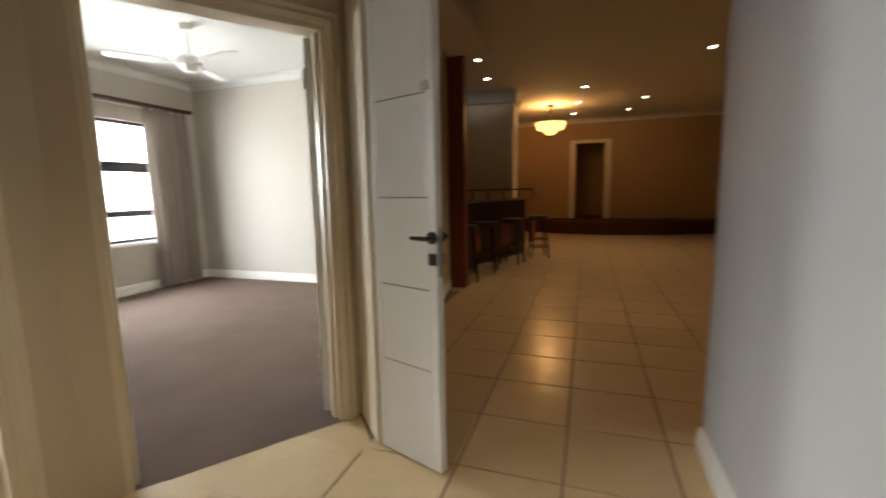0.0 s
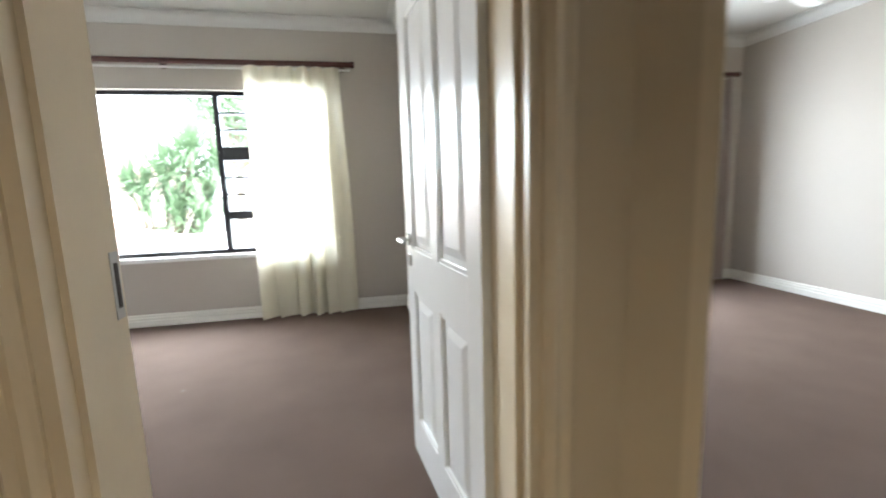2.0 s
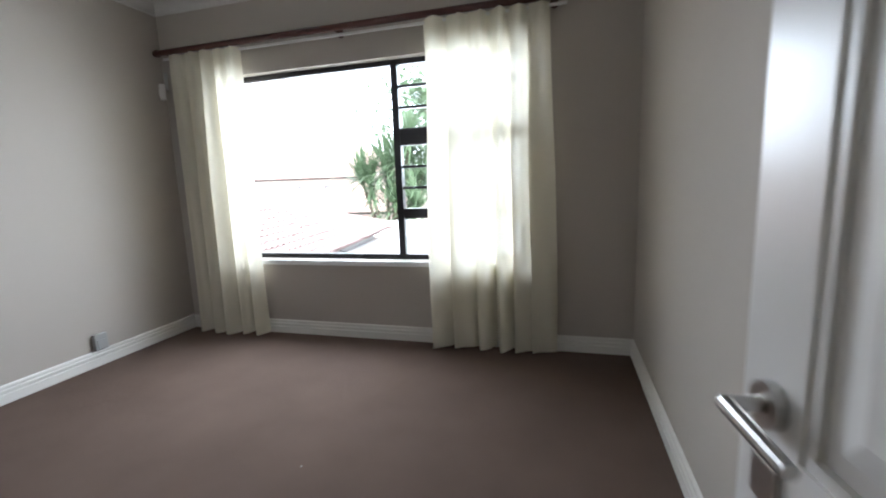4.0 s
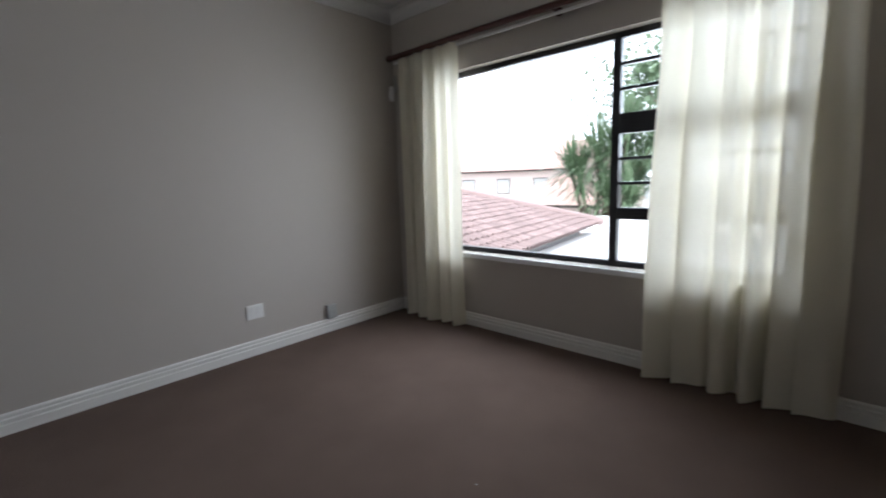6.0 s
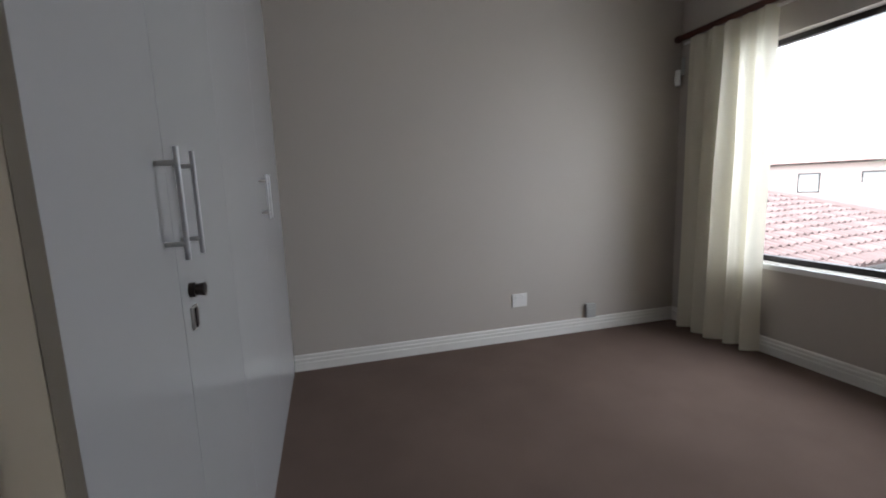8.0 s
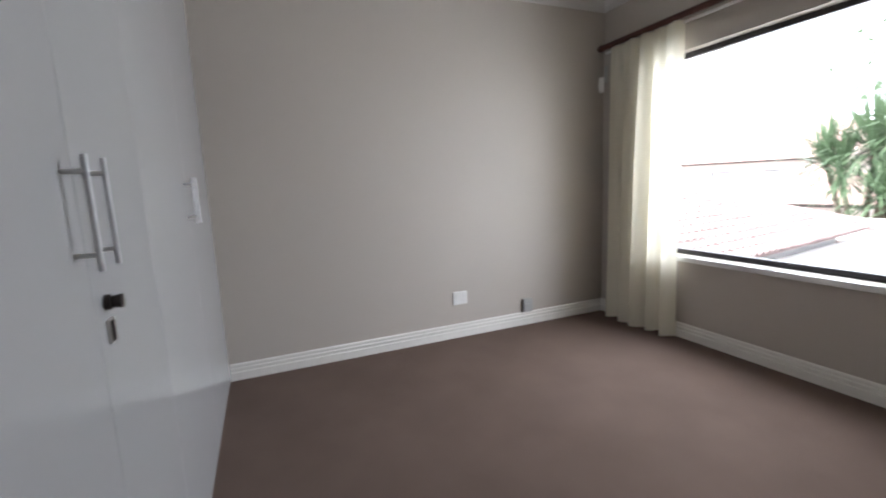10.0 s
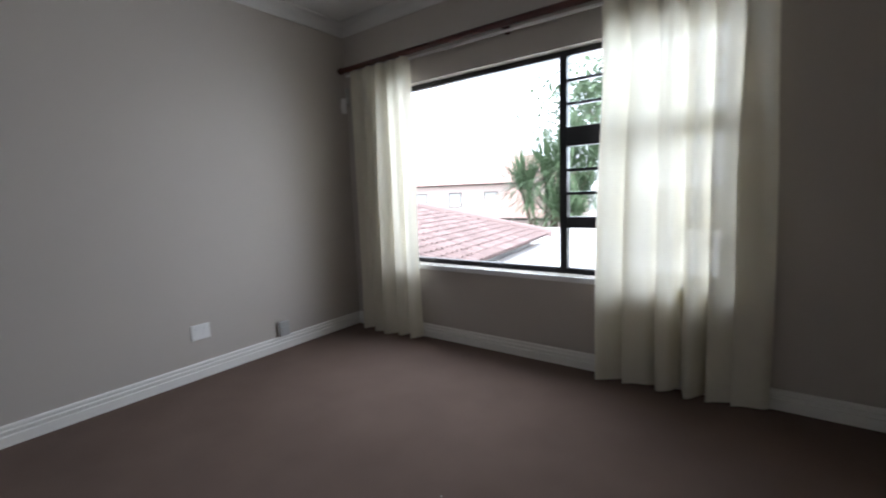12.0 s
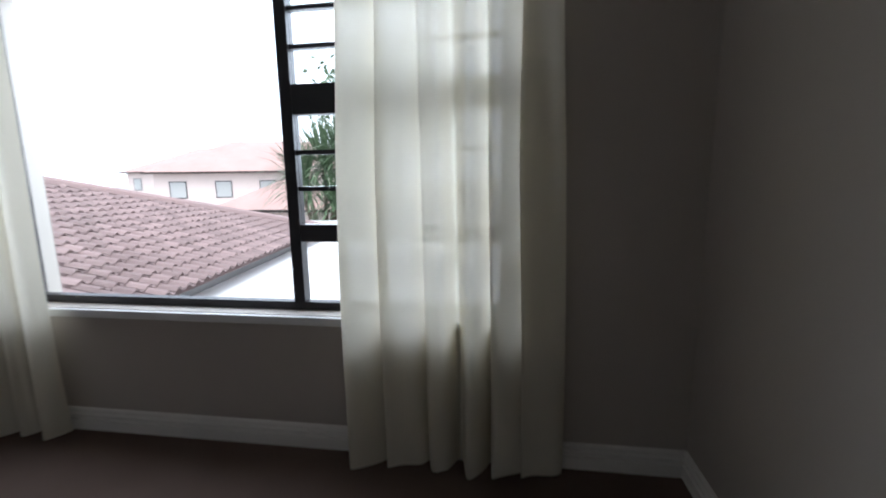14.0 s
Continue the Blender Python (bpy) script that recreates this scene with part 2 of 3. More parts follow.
# ---- bedroom with cream curtains: walls ----
WIN = (0.60, 3.10, 0.66, 2.20)
wall("wall_north", (4.0, 0.0), (-0.2, 0.0), -0.23, 0, CEIL_Z, WALL, [(4.0 - WIN[1], 4.0 - WIN[0], WIN[2], WIN[3])], "greige plaster window wall")
wall("wall_west", (0.0, 0.0), (0.0, -3.95), -0.2, 0, CEIL_Z, WALL, label="greige plaster side wall with a socket")
wall("wall_east", (3.85, -3.58), (3.85, 0.0), -0.15, 0, CEIL_Z, WALL, label="greige plaster partition between the bedrooms")
DOOR_B = (2.802, 3.728)
wall("wall_south", (2.60, -3.65), (3.93, -3.65), 0.25, 0, CEIL_Z, HALL_WALL, [(DOOR_B[0] - 2.60, DOOR_B[1] - 2.60, 0, 2.06)], "cream plaster wall around the bedroom doorway")
wall("wall_closet_back", (0.0, -3.95), (2.6, -3.95), -0.1, 0, CEIL_Z, HALL_WALL)
wall("wall_closet_side", (2.68, -3.95), (2.68, -3.652), 0.08, 0, CEIL_Z, HALL_WALL)

bm = bmesh.new()
box(bm, (-0.2, -3.50, -0.20), (4.0, 0.23, 0.0))
tagged(part("floor_bedroom", bm, CARPET), "worn brown cut-pile bedroom carpet", "carpet", kind="structure")
bm = bmesh.new()
box(bm, (-0.2, -4.05, CEIL_Z), (4.0, 0.23, CEIL_Z + 0.12))
tagged(part("ceiling_bedroom", bm, CEIL), "white painted flat ceiling", "ceiling", kind="structure")
cornice([(0, 0), (0, -3.32), (2.62, -3.32), (2.62, -3.41), (3.85, -3.41), (3.85, 0)], CEIL_Z)
baseboard([(3.85, 0), (0, 0)])
baseboard([(0, 0), (0, -3.32)])
baseboard([(3.85, -3.40), (3.85, 0)])


# ---- windows ----
def window(name, x0, x1, z0, z1, mull, flip=False):
    """Black aluminium frame with one large pane and a louvred side light."""
    w = tagged(empty(name, pose(x0, 0.10, z0)), "black aluminium window with a large pane and louvres", "window", kind="structure")
    W, H, f = x1 - x0, z1 - z0, 0.04
    for lo, hi in (((0, -0.025, 0), (W, 0.025, f)), ((0, -0.025, H - f), (W, 0.025, H)), ((0, -0.025, f), (f, 0.025, H - f)), ((W - f, -0.025, f), (W, 0.025, H - f))):
        part("window_frame", boxed(lo, hi, 0.003), BLACK, w)
    m0 = mull - x0
    part("mullion", boxed((m0, -0.03, f), (m0 + 0.055, 0.03, H - f), 0.003), BLACK, w)
    side = (m0 + 0.055, W - f) if not flip else (f, m0)
    main = (f, m0) if not flip else (m0 + 0.055, W - f)
    pane = part("pane", boxed((main[0], -0.003, f), (main[1], 0.003, H - f)), GLASS, w)
    pane.visible_shadow = False
    for lo, hi in ((0.33, 0.41), (0.90, 1.03)):
        part("transom", boxed((side[0], -0.028, lo), (side[1], 0.028, hi), 0.003), BLACK, w)
    low = part("pane", boxed((side[0], -0.003, f), (side[1], 0.003, 0.33)), GLASS, w)
    low.visible_shadow = False
    for lo, hi in ((0.41, 0.90), (1.03, H - f)):
        n = 3
        for i in range(n):
            z = lo + (hi - lo) * i / n
            g = part("louvre_blade", boxed((side[0], -0.003, 0.002), (side[1], 0.003, (hi - lo) / n + 0.012), m=pose(0, 0.0, z, 4)), GLASS, w)
            g.visible_shadow = False
            if i:
                part("louvre_clip", boxed((side[0], -0.016, z - 0.010), (side[1], 0.016, z + 0.010)), BLACK, w)
    return w


window("window_1", WIN[0], WIN[1], WIN[2], WIN[3], 2.085)
tagged(part("window_sill", boxed((WIN[0] - 0.02, -0.02, WIN[2] - 0.045), (WIN[1] + 0.02, 0.075, WIN[2] - 0.004), 0.006), SILL), "white painted window sill", "sill", kind="structure")


# ---- curtains and rods ----
def curtain(name, x0, x1, z0, z1, y, mat, label, folds, seed, flare=0.0):
    rnd = random.Random(seed)
    ph = [rnd.uniform(0, 6.28) for _ in range(6)]
    nx, nz = folds * 12, 40
    bm = bmesh.new()
    grid = []
    for k in range(nz + 1):
        v = k / nz
        row = []
        for i in range(nx + 1):
            u = i / nx
            lap = 0.34 * min(1, 0.35 + (1 - v) * 1.5)
            deep = 0.030 + 0.046 * min(1, (1 - v) * 1.6 + 0.12)
            s = u * folds * 2 * math.pi + 0.9 * math.sin(u * 7 + ph[0]) + 0.35 * math.sin(v * 3 + ph[1])
            yy = y + deep * math.sin(s) * (0.65 + 0.35 * math.sin(u * 11 + ph[2])) + 0.012 * math.sin(2 * s + ph[3] + 2 * v)
            if v > 0.97:
                yy += 0.006 * math.sin(s * 3)
            wide = (u - 0.5) * (1 + flare * (1 - v) + 0.02 * math.sin(v * 5 + ph[4])) + 0.5
            xx = x0 + (x1 - x0) * wide + lap * (x1 - x0) / folds * (0.55 + 0.45 * math.sin(u * 9 + ph[1])) * math.sin(s + 0.8)
            zz = z0 + (z1 - z0) * v + (0.010 * math.sin(s + ph[5]) if k == 0 else 0)
            row.append(bm.verts.new((xx, yy, zz)))
        grid.append(row)
    for k in range(nz):
        for i in range(nx):
            bm.faces.new((grid[k][i], grid[k][i + 1], grid[k + 1][i + 1], grid[k + 1][i]))
    ob = part(name, bm, mat, smooth=True)
    return tagged(ob, label, "curtain")


def rod(x0, x1, z, y, label):
    r = tagged(empty("curtain_rod", pose(x0, y, z)), label, "curtain rod")
    L = x1 - x0
    part("pole", tubed((0.03, 0, 0), (L - 0.03, 0, 0), 0.024, sides=16), MAHOGANY, r, smooth=False)
    for s, e in ((0.03, 0.0), (L - 0.03, L)):
        part("finial", tubed((s, 0, 0), (e, 0, 0), 0.031, 0.027, 16), MAHOGANY, r)
    for x in (0.12, L / 2, L - 0.12):
        bm = bmesh.new()
        tube(bm, (x, 0.0, -0.018), (x, -y - 0.002, -0.018), 0.009)
        tube(bm, (x, -y - 0.014, -0.018), (x, -y - 0.002, -0.018), 0.03)
        part("bracket", bm, MAHOGANY, r)
    part("track", boxed((0.04, 0.030, -0.050), (L - 0.04, 0.048, -0.032), 0.002), PLASTIC, r, "white curtain track behind the pole")
    return r


rod(0.05, 3.42, 2.42, -0.10, "dark mahogany curtain rod above the bedroom window")
curtain("curtain", 0.14, 0.85, 0.012, 2.395, -0.092, CREAM_CLOTH, "cream unlined curtain drawn to one side of the window", 5, 3, 0.06)
curtain("curtain", 2.39, 3.265, 0.012, 2.395, -0.092, CREAM_CLOTH, "cream unlined curtain hanging over the louvres", 6, 8, 0.04)


# ---- wardrobe ----
def bar_handle(parent, x, y, z0, z1, r=0.005):
    h = part("handle", tubed((x, y + 0.036, z0 - 0.03), (x, y + 0.036, z1 + 0.03), r, sides=14), SATIN, parent, "pale satin metal bar handle")
    for z in (z0, z1):
        part("post", tubed((x, y, z), (x, y + 0.036, z), 0.005), STEEL, h)
    return h


def wardrobe(x0, x1, y, meet):
    w = tagged(empty("wardrobe", pose(x0, y, 0)), "built-in wardrobe with two glossy white doors", "wardrobe", "built-in wardrobes")
    W = x1 - x0
    part("body", boxed((0.002, -0.60, 0.0), (W - 0.002, -0.022, 2.74)), DOOR_WHITE, w)
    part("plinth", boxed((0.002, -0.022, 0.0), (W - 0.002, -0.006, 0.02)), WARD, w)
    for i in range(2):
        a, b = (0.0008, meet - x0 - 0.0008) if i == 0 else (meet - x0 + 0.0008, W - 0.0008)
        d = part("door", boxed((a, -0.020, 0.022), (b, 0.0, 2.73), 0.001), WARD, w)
        bar_handle(d, meet - x0 + (-0.05 if i == 0 else 0.05), 0.0, 1.195, 1.345)
    return w


w1 = wardrobe(1.70, 2.60, -3.32, 2.20)
w2 = wardrobe(0.10, 1.70, -3.32, 0.90)
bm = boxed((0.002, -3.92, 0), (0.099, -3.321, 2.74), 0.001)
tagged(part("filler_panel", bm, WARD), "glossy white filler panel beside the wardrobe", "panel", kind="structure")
LX = 0.44
lock = part("lock", tubed((LX, 0, 1.085), (LX, 0.012, 1.085), 0.016, sides=16), DARK_METAL, w1, "black lock knob")
part("knob", tubed((LX, 0.012, 1.085), (LX, 0.030, 1.085), 0.012, 0.015, 14), DARK_METAL, lock)
esc = part("escutcheon", boxed((LX - 0.018, 0, 1.0), (LX + 0.018, 0.006, 1.05), 0.002), STEEL, w1, "steel keyhole plate")
part("keyhole", boxed((LX - 0.008, 0.006, 1.004), (LX + 0.008, 0.009, 1.046), 0.001), DARK_METAL, esc)
tagged(part("wardrobe_header", boxed((0.0, -3.92, 2.742), (2.6, -3.322, CEIL_Z)), WALL), "plaster bulkhead above the wardrobe doors", "bulkhead", kind="structure")


# ---- doors ----
def lever(parent, x, y, z, side, into, mat, reach=0.115):
    """Lever handle with rose and key plate on a leaf's face; side: +1 or -1 across, into: which way the lever points."""
    h = part("door_handle", tubed((x, y, z), (x, y + side * 0.012, z), 0.026, sides=18), mat, parent, "metal lever handle")
    bm = bmesh.new()
    tube(bm, (x, y + side * 0.012, z), (x, y + side * 0.052, z), 0.009)
    tube(bm, (x, y + side * 0.048, z), (x + into * reach, y + side * 0.052, z), 0.010, 0.008)
    part("lever", bm, mat, h)
    e = part("key_plate", boxed((x - 0.022, min(y, y + side * 0.007), z - 0.115), (x + 0.022, max(y, y + side * 0.007), z - 0.065), 0.003), mat, h)
    return h


def panel_door(name, hinge, angle, width, label, lever_mat, sign=1):
    """Four-panel leaf; hinge line at its origin, the leaf runs along its own x."""
    d = tagged(empty(name, pose(*hinge, 0, 0, angle)), label, "door")
    th, H = 0.040, 2.03
    st = 0.105
    rails = [(0.012, 0.20), (0.80, 0.98), (H - 0.12, H)]
    mid = width / 2
    bm = bmesh.new()
    for lo, hi in rails:
        box(bm, (st, -th / 2, lo), (width - st, th / 2, hi))
    for a, b in ((0, st), (width - st, width)):
        box(bm, (a, -th / 2, 0.012), (b, th / 2, H), bevel=0.002)
    for lo, hi in ((0.20, 0.80), (0.98, H - 0.12)):
        box(bm, (mid - 0.045, -th / 2, lo), (mid + 0.045, th / 2, hi))
    part("leaf_frame", bm, DOOR_WHITE, d)
    for lo, hi in ((0.20, 0.80), (0.98, H - 0.12)):
        for a, b in ((st, mid - 0.045), (mid + 0.045, width - st)):
            bm = bmesh.new()
            box(bm, (a, -0.008, lo), (b, 0.008, hi))
            for s in (-1, 1):
                y0, y1 = s * 0.0085, s * 0.017
                outer = [(a + 0.035, lo + 0.035), (b - 0.035, lo + 0.035), (b - 0.035, hi - 0.035), (a + 0.035, hi - 0.035)]
                inner = [(a + 0.065, lo + 0.065), (b - 0.065, lo + 0.065), (b - 0.065, hi - 0.065), (a + 0.065, hi - 0.065)]
                vo = [bm.verts.new((x, y0, z)) for x, z in outer]
                vi = [bm.verts.new((x, y1, z)) for x, z in inner]
                bm.faces.new(vi)
                for i in range(4):
                    bm.faces.new((vo[i], vo[(i + 1) % 4], vi[(i + 1) % 4], vi[i]))
                # bead round the panel
                for p, q in (((a, lo), (b, lo + 0.014)), ((a, hi - 0.014), (b, hi)), ((a, lo + 0.014), (a + 0.014, hi - 0.014)), ((b - 0.014, lo + 0.014), (b, hi - 0.014))):
                    box(bm, (p[0], min(s * 0.008, s * 0.016), p[1]), (q[0], max(s * 0.008, s * 0.016), q[1]))
            part("door_panel", bm, DOOR_WHITE, d)
    for s in (-1, 1):
        lever(d, width - 0.06, s * th / 2, 1.02, s, -1, lever_mat)
    part("lock_plate", boxed((width - 0.001, -0.012, 0.90), (width + 0.002, 0.012, 1.10)), STEEL, d)
    for z in (0.25, 1.78):
        part("hinge", tubed((-0.004, th / 2 + 0.004, z), (-0.004, th / 2 + 0.004, z + 0.1), 0.006), STEEL, d)
    return d


CASING_PROFILE = [(0, 0), (0.070, 0), (0.070, 0.012), (0.060, 0.020), (0.040, 0.015), (0.022, 0.022), (0.010, 0.016), (0, 0.012)]


def casing(parent, s, e, top, m, mat, left=True):
    """Moulded architrave round an opening from s to e; m carries (along, out, up) to the world."""
    for a, b, flip in ((s, s, -1), (e, e, 1)):
        if flip < 0 and not left:
            continue
        bm = bmesh.new()
        lo = [bm.verts.new(m @ Vector((a + flip * o, -d, 0))) for o, d in CASING_PROFILE]
        hi = [bm.verts.new(m @ Vector((a + flip * o, -d, top + o))) for o, d in CASING_PROFILE]
        bm.faces.new(lo)
        bm.faces.new(hi[::-1])
        for i in range(len(lo)):
            j = (i + 1) % len(lo)
            bm.faces.new((lo[i], lo[j], hi[j], hi[i]))
        part("casing", bm, mat, parent)
    bm = bmesh.new()
    lo = [bm.verts.new(m @ Vector((s - o, -d, top + o))) for o, d in CASING_PROFILE]
    hi = [bm.verts.new(m @ Vector((e + o, -d, top + o))) for o, d in CASING_PROFILE]
    bm.faces.new(lo)
    bm.faces.new(hi[::-1])
    for i in range(len(lo)):
        j = (i + 1) % len(lo)
        bm.faces.new((lo[i], lo[j], hi[j], hi[i]))
    part("casing", bm, mat, parent)


def door_frame(name, a, ang, s, e, thick, top, mat, both=True, left=True):
    """Lining and architraves of an opening; a: the wall's start in plan, ang: its way."""
    m = pose(a[0], a[1], 0, 0, 0, ang)
    f = tagged(empty(name), "painted timber door frame with moulded architraves", "door frame", kind="structure")
    for lo, hi in (((s - 0.001, -0.001, 0), (s + 0.028, thick + 0.001, top)), ((e - 0.028, -0.001, 0), (e + 0.001, thick + 0.001, top)), ((s + 0.028, -0.001, top - 0.028), (e - 0.028, thick + 0.001, top + 0.001))):
        part("lining", boxed(lo, hi, m=m), mat, f)
    for lo, hi in (((s + 0.028, 0.045, 0), (s + 0.042, 0.10, top - 0.028)), ((e - 0.042, 0.045, 0), (e - 0.028, 0.10, top - 0.028))):
        part("stop", boxed(lo, hi, m=m), mat, f)
    casing(f, s, e, top, m, mat, left)
    if both:
        back = m @ Matrix.Translation((0, thick, 0)) @ Matrix.Diagonal((1, -1, 1, 1))
        casing(f, s, e, top, back, mat, left)
    return f


fr = door_frame("door_frame_1", (2.60, -3.65), 0, DOOR_B[0] - 2.60, DOOR_B[1] - 2.60, 0.25, 2.06, CASING)
part("strike_plate", boxed((2.830, -3.440, 0.97), (2.8325, -3.408, 1.12), 0.001), STEEL, fr, "steel strike plate in the jamb")
part("strike_slot", boxed((2.832, -3.431, 0.995), (2.834, -3.417, 1.095)), DARK_METAL, fr)
panel_door("bedroom_door", (3.690, -3.40, 0), 97, 0.83, "white four-panel door standing open into the bedroom", STEEL)

# ---- wall fittings ----
sock = tagged(empty("wall_socket", pose(0.0, -1.537, 0.34)), "white double wall socket above the skirting", "socket")
part("plate", boxed((0.0, -0.065, -0.055), (0.010, 0.065, 0.055), 0.003), PLASTIC, sock)
for y in (-0.03, 0.03):
    part("outlet", tubed((0.010, y, -0.012), (0.0125, y, -0.012), 0.019, sides=16), PLASTIC, sock)
    part("switch", boxed((0.010, y - 0.009, 0.020), (0.016, y + 0.009, 0.038), 0.002), PLASTIC, sock)
jb = tagged(empty("junction_box", pose(0.0, -0.876, 0.18)), "small grey plastic wall box just above the skirting", "wall box")
part("body", boxed((0.0, -0.046, -0.06), (0.034, 0.046, 0.062), 0.004), GREY_PLASTIC, jb)
part("cover", boxed((0.034, -0.034, -0.045), (0.039, 0.034, 0.020), 0.002), GREY_PLASTIC, jb)
pir = tagged(empty("motion_sensor", pose(0.035, -0.06, 2.12, 0, 0, -45)), "white infrared alarm sensor in the room corner", "alarm sensor")
part("body", boxed((-0.03, -0.022, -0.065), (0.03, 0.022, 0.065), 0.008), PLASTIC, pir)
part("lens", boxed((-0.022, -0.028, -0.035), (0.022, -0.021, 0.020), 0.005), PLASTIC, pir)
part("mount", boxed((-0.012, 0.022, 0.02), (0.012, 0.05, 0.16), 0.003), GREY_PLASTIC, pir)

bm = bmesh.new()
prism(bm, [(-0.006, -0.002), (0.003, -0.003), (0.006, 0.002), (-0.002, 0.003)], 0.0, 0.002)
lint = tagged(part("lint_scrap", bm, GREY_PLASTIC), "tiny white scrap of lint on the carpet", "scrap")
lint.matrix_world = pose(2.205, -1.60, 0, 0, 0, 20)

# ---- second bedroom ----
DIAG_A, DIAG_B = Vector((3.93, -3.65)), Vector((4.90, -4.355))
dlen = (DIAG_B - DIAG_A).length
dang = math.degrees(math.atan2(DIAG_B.y - DIAG_A.y, DIAG_B.x - DIAG_A.x))
WA = (5.00, 7.28, 0.66, 2.20)
wall("wall_north_2", (8.1, 0.0), (4.0, 0.0), -0.23, 0, CEIL_Z, WALL, [(8.1 - WA[1], 8.1 - WA[0], WA[2], WA[3])], "greige plaster window wall of the second bedroom")
wall("wall_east_2", (7.92, -3.89), (7.92, 0.0), -0.15, 0, CEIL_Z, WALL, [(0.50, 1.36, 0, 2.06)], label="pale plaster side wall lit by the window")
OPEN_A = (0.122, 1.10)
wall("wall_diagonal", tuple(DIAG_A), tuple(DIAG_B), 0.12, 0, CEIL_Z, HALL_WALL, [(OPEN_A[0], OPEN_A[1], 0, 2.06)], "cream diagonal wall with a bedroom doorway")
wall("wall_south_2", (4.90, -4.34), (8.07, -3.88), 0.12, 0, CEIL_Z, HALL_WALL)
bm = bmesh.new()
prism(bm, [(4.0, -3.70), (4.89, -4.36), (7.92, -3.95), (7.92, 0.0), (4.0, 0.0)], -0.2, 0.0)
tagged(part("floor_bedroom_2", bm, CARPET), "brown cut-pile carpet of the second bedroom", "carpet", kind="structure")
tagged(part("ceiling_bedroom_2", boxed((4.0, -4.4, CEIL_Z), (8.1, 0.23, CEIL_Z + 0.12)), CEIL), "white painted flat ceiling", "ceiling", kind="structure")
cornice([(4.0, 0), (4.0, -3.47), (4.95, -4.2), (7.92, -3.77), (7.92, 0)], CEIL_Z)
baseboard([(7.92, 0), (4.0, 0)])
baseboard([(7.92, -2.458), (7.92, 0)])
door_frame("door_frame_4", (8.07, -3.89), 90, 0.50, 1.36, 0.15, 2.06, TRIM, both=True)
panel_door("closed_door", (7.945, -3.358, 0), 90, 0.796, "closed white panelled door in the side wall", STEEL)
window("window_2", WA[0], WA[1], WA[2], WA[3], 6.55)
tagged(part("window_sill", boxed((WA[0] - 0.02, -0.02, WA[2] - 0.045), (WA[1] + 0.02, 0.075, WA[2] - 0.004), 0.006), SILL), "white painted window sill", "sill", kind="structure")
rod(4.55, 7.78, 2.42, -0.10, "dark mahogany curtain rod in the second bedroom")
curtain("curtain", 7.06, 7.70, 0.03, 2.395, -0.085, GREY_CLOTH, "heavy taupe curtain drawn beside the window", 6, 5, 0.05)
curtain("curtain", 4.60, 5.15, 0.03, 2.395, -0.085, GREY_CLOTH, "heavy taupe curtain drawn beside the window", 5, 6, 0.05)
fr2 = door_frame("door_frame_2", tuple(DIAG_A), dang, OPEN_A[0], OPEN_A[1], 0.12, 2.06, CASING, left=False)
dd = (DIAG_B - DIAG_A).normalized()
hp = DIAG_A + dd * (OPEN_A[1] - 0.05) + Vector((-dd.y, dd.x)) * 0.13
panel_door("bedroom_door", (hp.x, hp.y, 0), dang + 49, 0.82, "white panelled door standing open into the second bedroom", STEEL)


def ceiling_fan(x, y, z):
    f = tagged(empty("ceiling_fan", pose(x, y, z)), "white three-blade ceiling fan at rest", "ceiling fan")
    part("canopy", tubed((0, 0, -0.001), (0, 0, -0.06), 0.065, 0.05, 24), PLASTIC, f)
    part("down_rod", tubed((0, 0, -0.06), (0, 0, -0.29), 0.012), PLASTIC, f)
    bm = bmesh.new()
    tube(bm, (0, 0, -0.29), (0, 0, -0.32), 0.06, 0.105, 28)
    tube(bm, (0, 0, -0.32), (0, 0, -0.38), 0.105, 0.105, 28)
    tube(bm, (0, 0, -0.38), (0, 0, -0.43), 0.085, 0.05, 28)
    part("motor", bm, PLASTIC, f)
    for i in range(3):
        m = pose(0, 0, -0.35, 0, 0, 20 + 120 * i) @ pose(0, 0, 0, 8, 0, 0)
        bm = bmesh.new()
        pts = [(0.18, -0.05), (0.30, -0.065), (0.62, -0.060), (0.66, -0.03), (0.66, 0.03), (0.62, 0.060), (0.30, 0.065), (0.18, 0.05)]
        prism(bm, pts, -0.004, 0.004)
        bmesh.ops.transform(bm, matrix=m, verts=bm.verts[:])
        b = part("blade", bm, PLASTIC, f)
        part("blade_arm", boxed((0.09, -0.02, -0.012), (0.24, 0.02, -0.004), 0.002, m=m), PLASTIC, b)
    return f


ceiling_fan(6.20, -1.90, CEIL_Z)

# ---- passage ----
PASS_Y = -6.08
wall("wall_passage_south", (5.05, PASS_Y), (1.0, PASS_Y), 0.15, 0, CEIL_Z, PASS_WALL, label="pale plaster passage wall")
wall("wall_passage_west", (1.0, PASS_Y), (1.0, -3.95), 0.15, 0, CEIL_Z, HALL_WALL)
baseboard([(1.0, PASS_Y), (5.05, PASS_Y), (5.05, PASS_Y - 0.15)])
bm = bmesh.new()
prism(bm, [(0.85, -6.2), (5.05, -6.2), (5.05, -4.3), (4.90, -4.36), (3.91, -3.56), (2.6, -3.56), (2.6, -4.05), (0.85, -4.05)], CEIL_Z, CEIL_Z + 0.12)
tagged(part("ceiling_passage", bm, CEIL), "white painted passage ceiling", "ceiling", kind="structure")
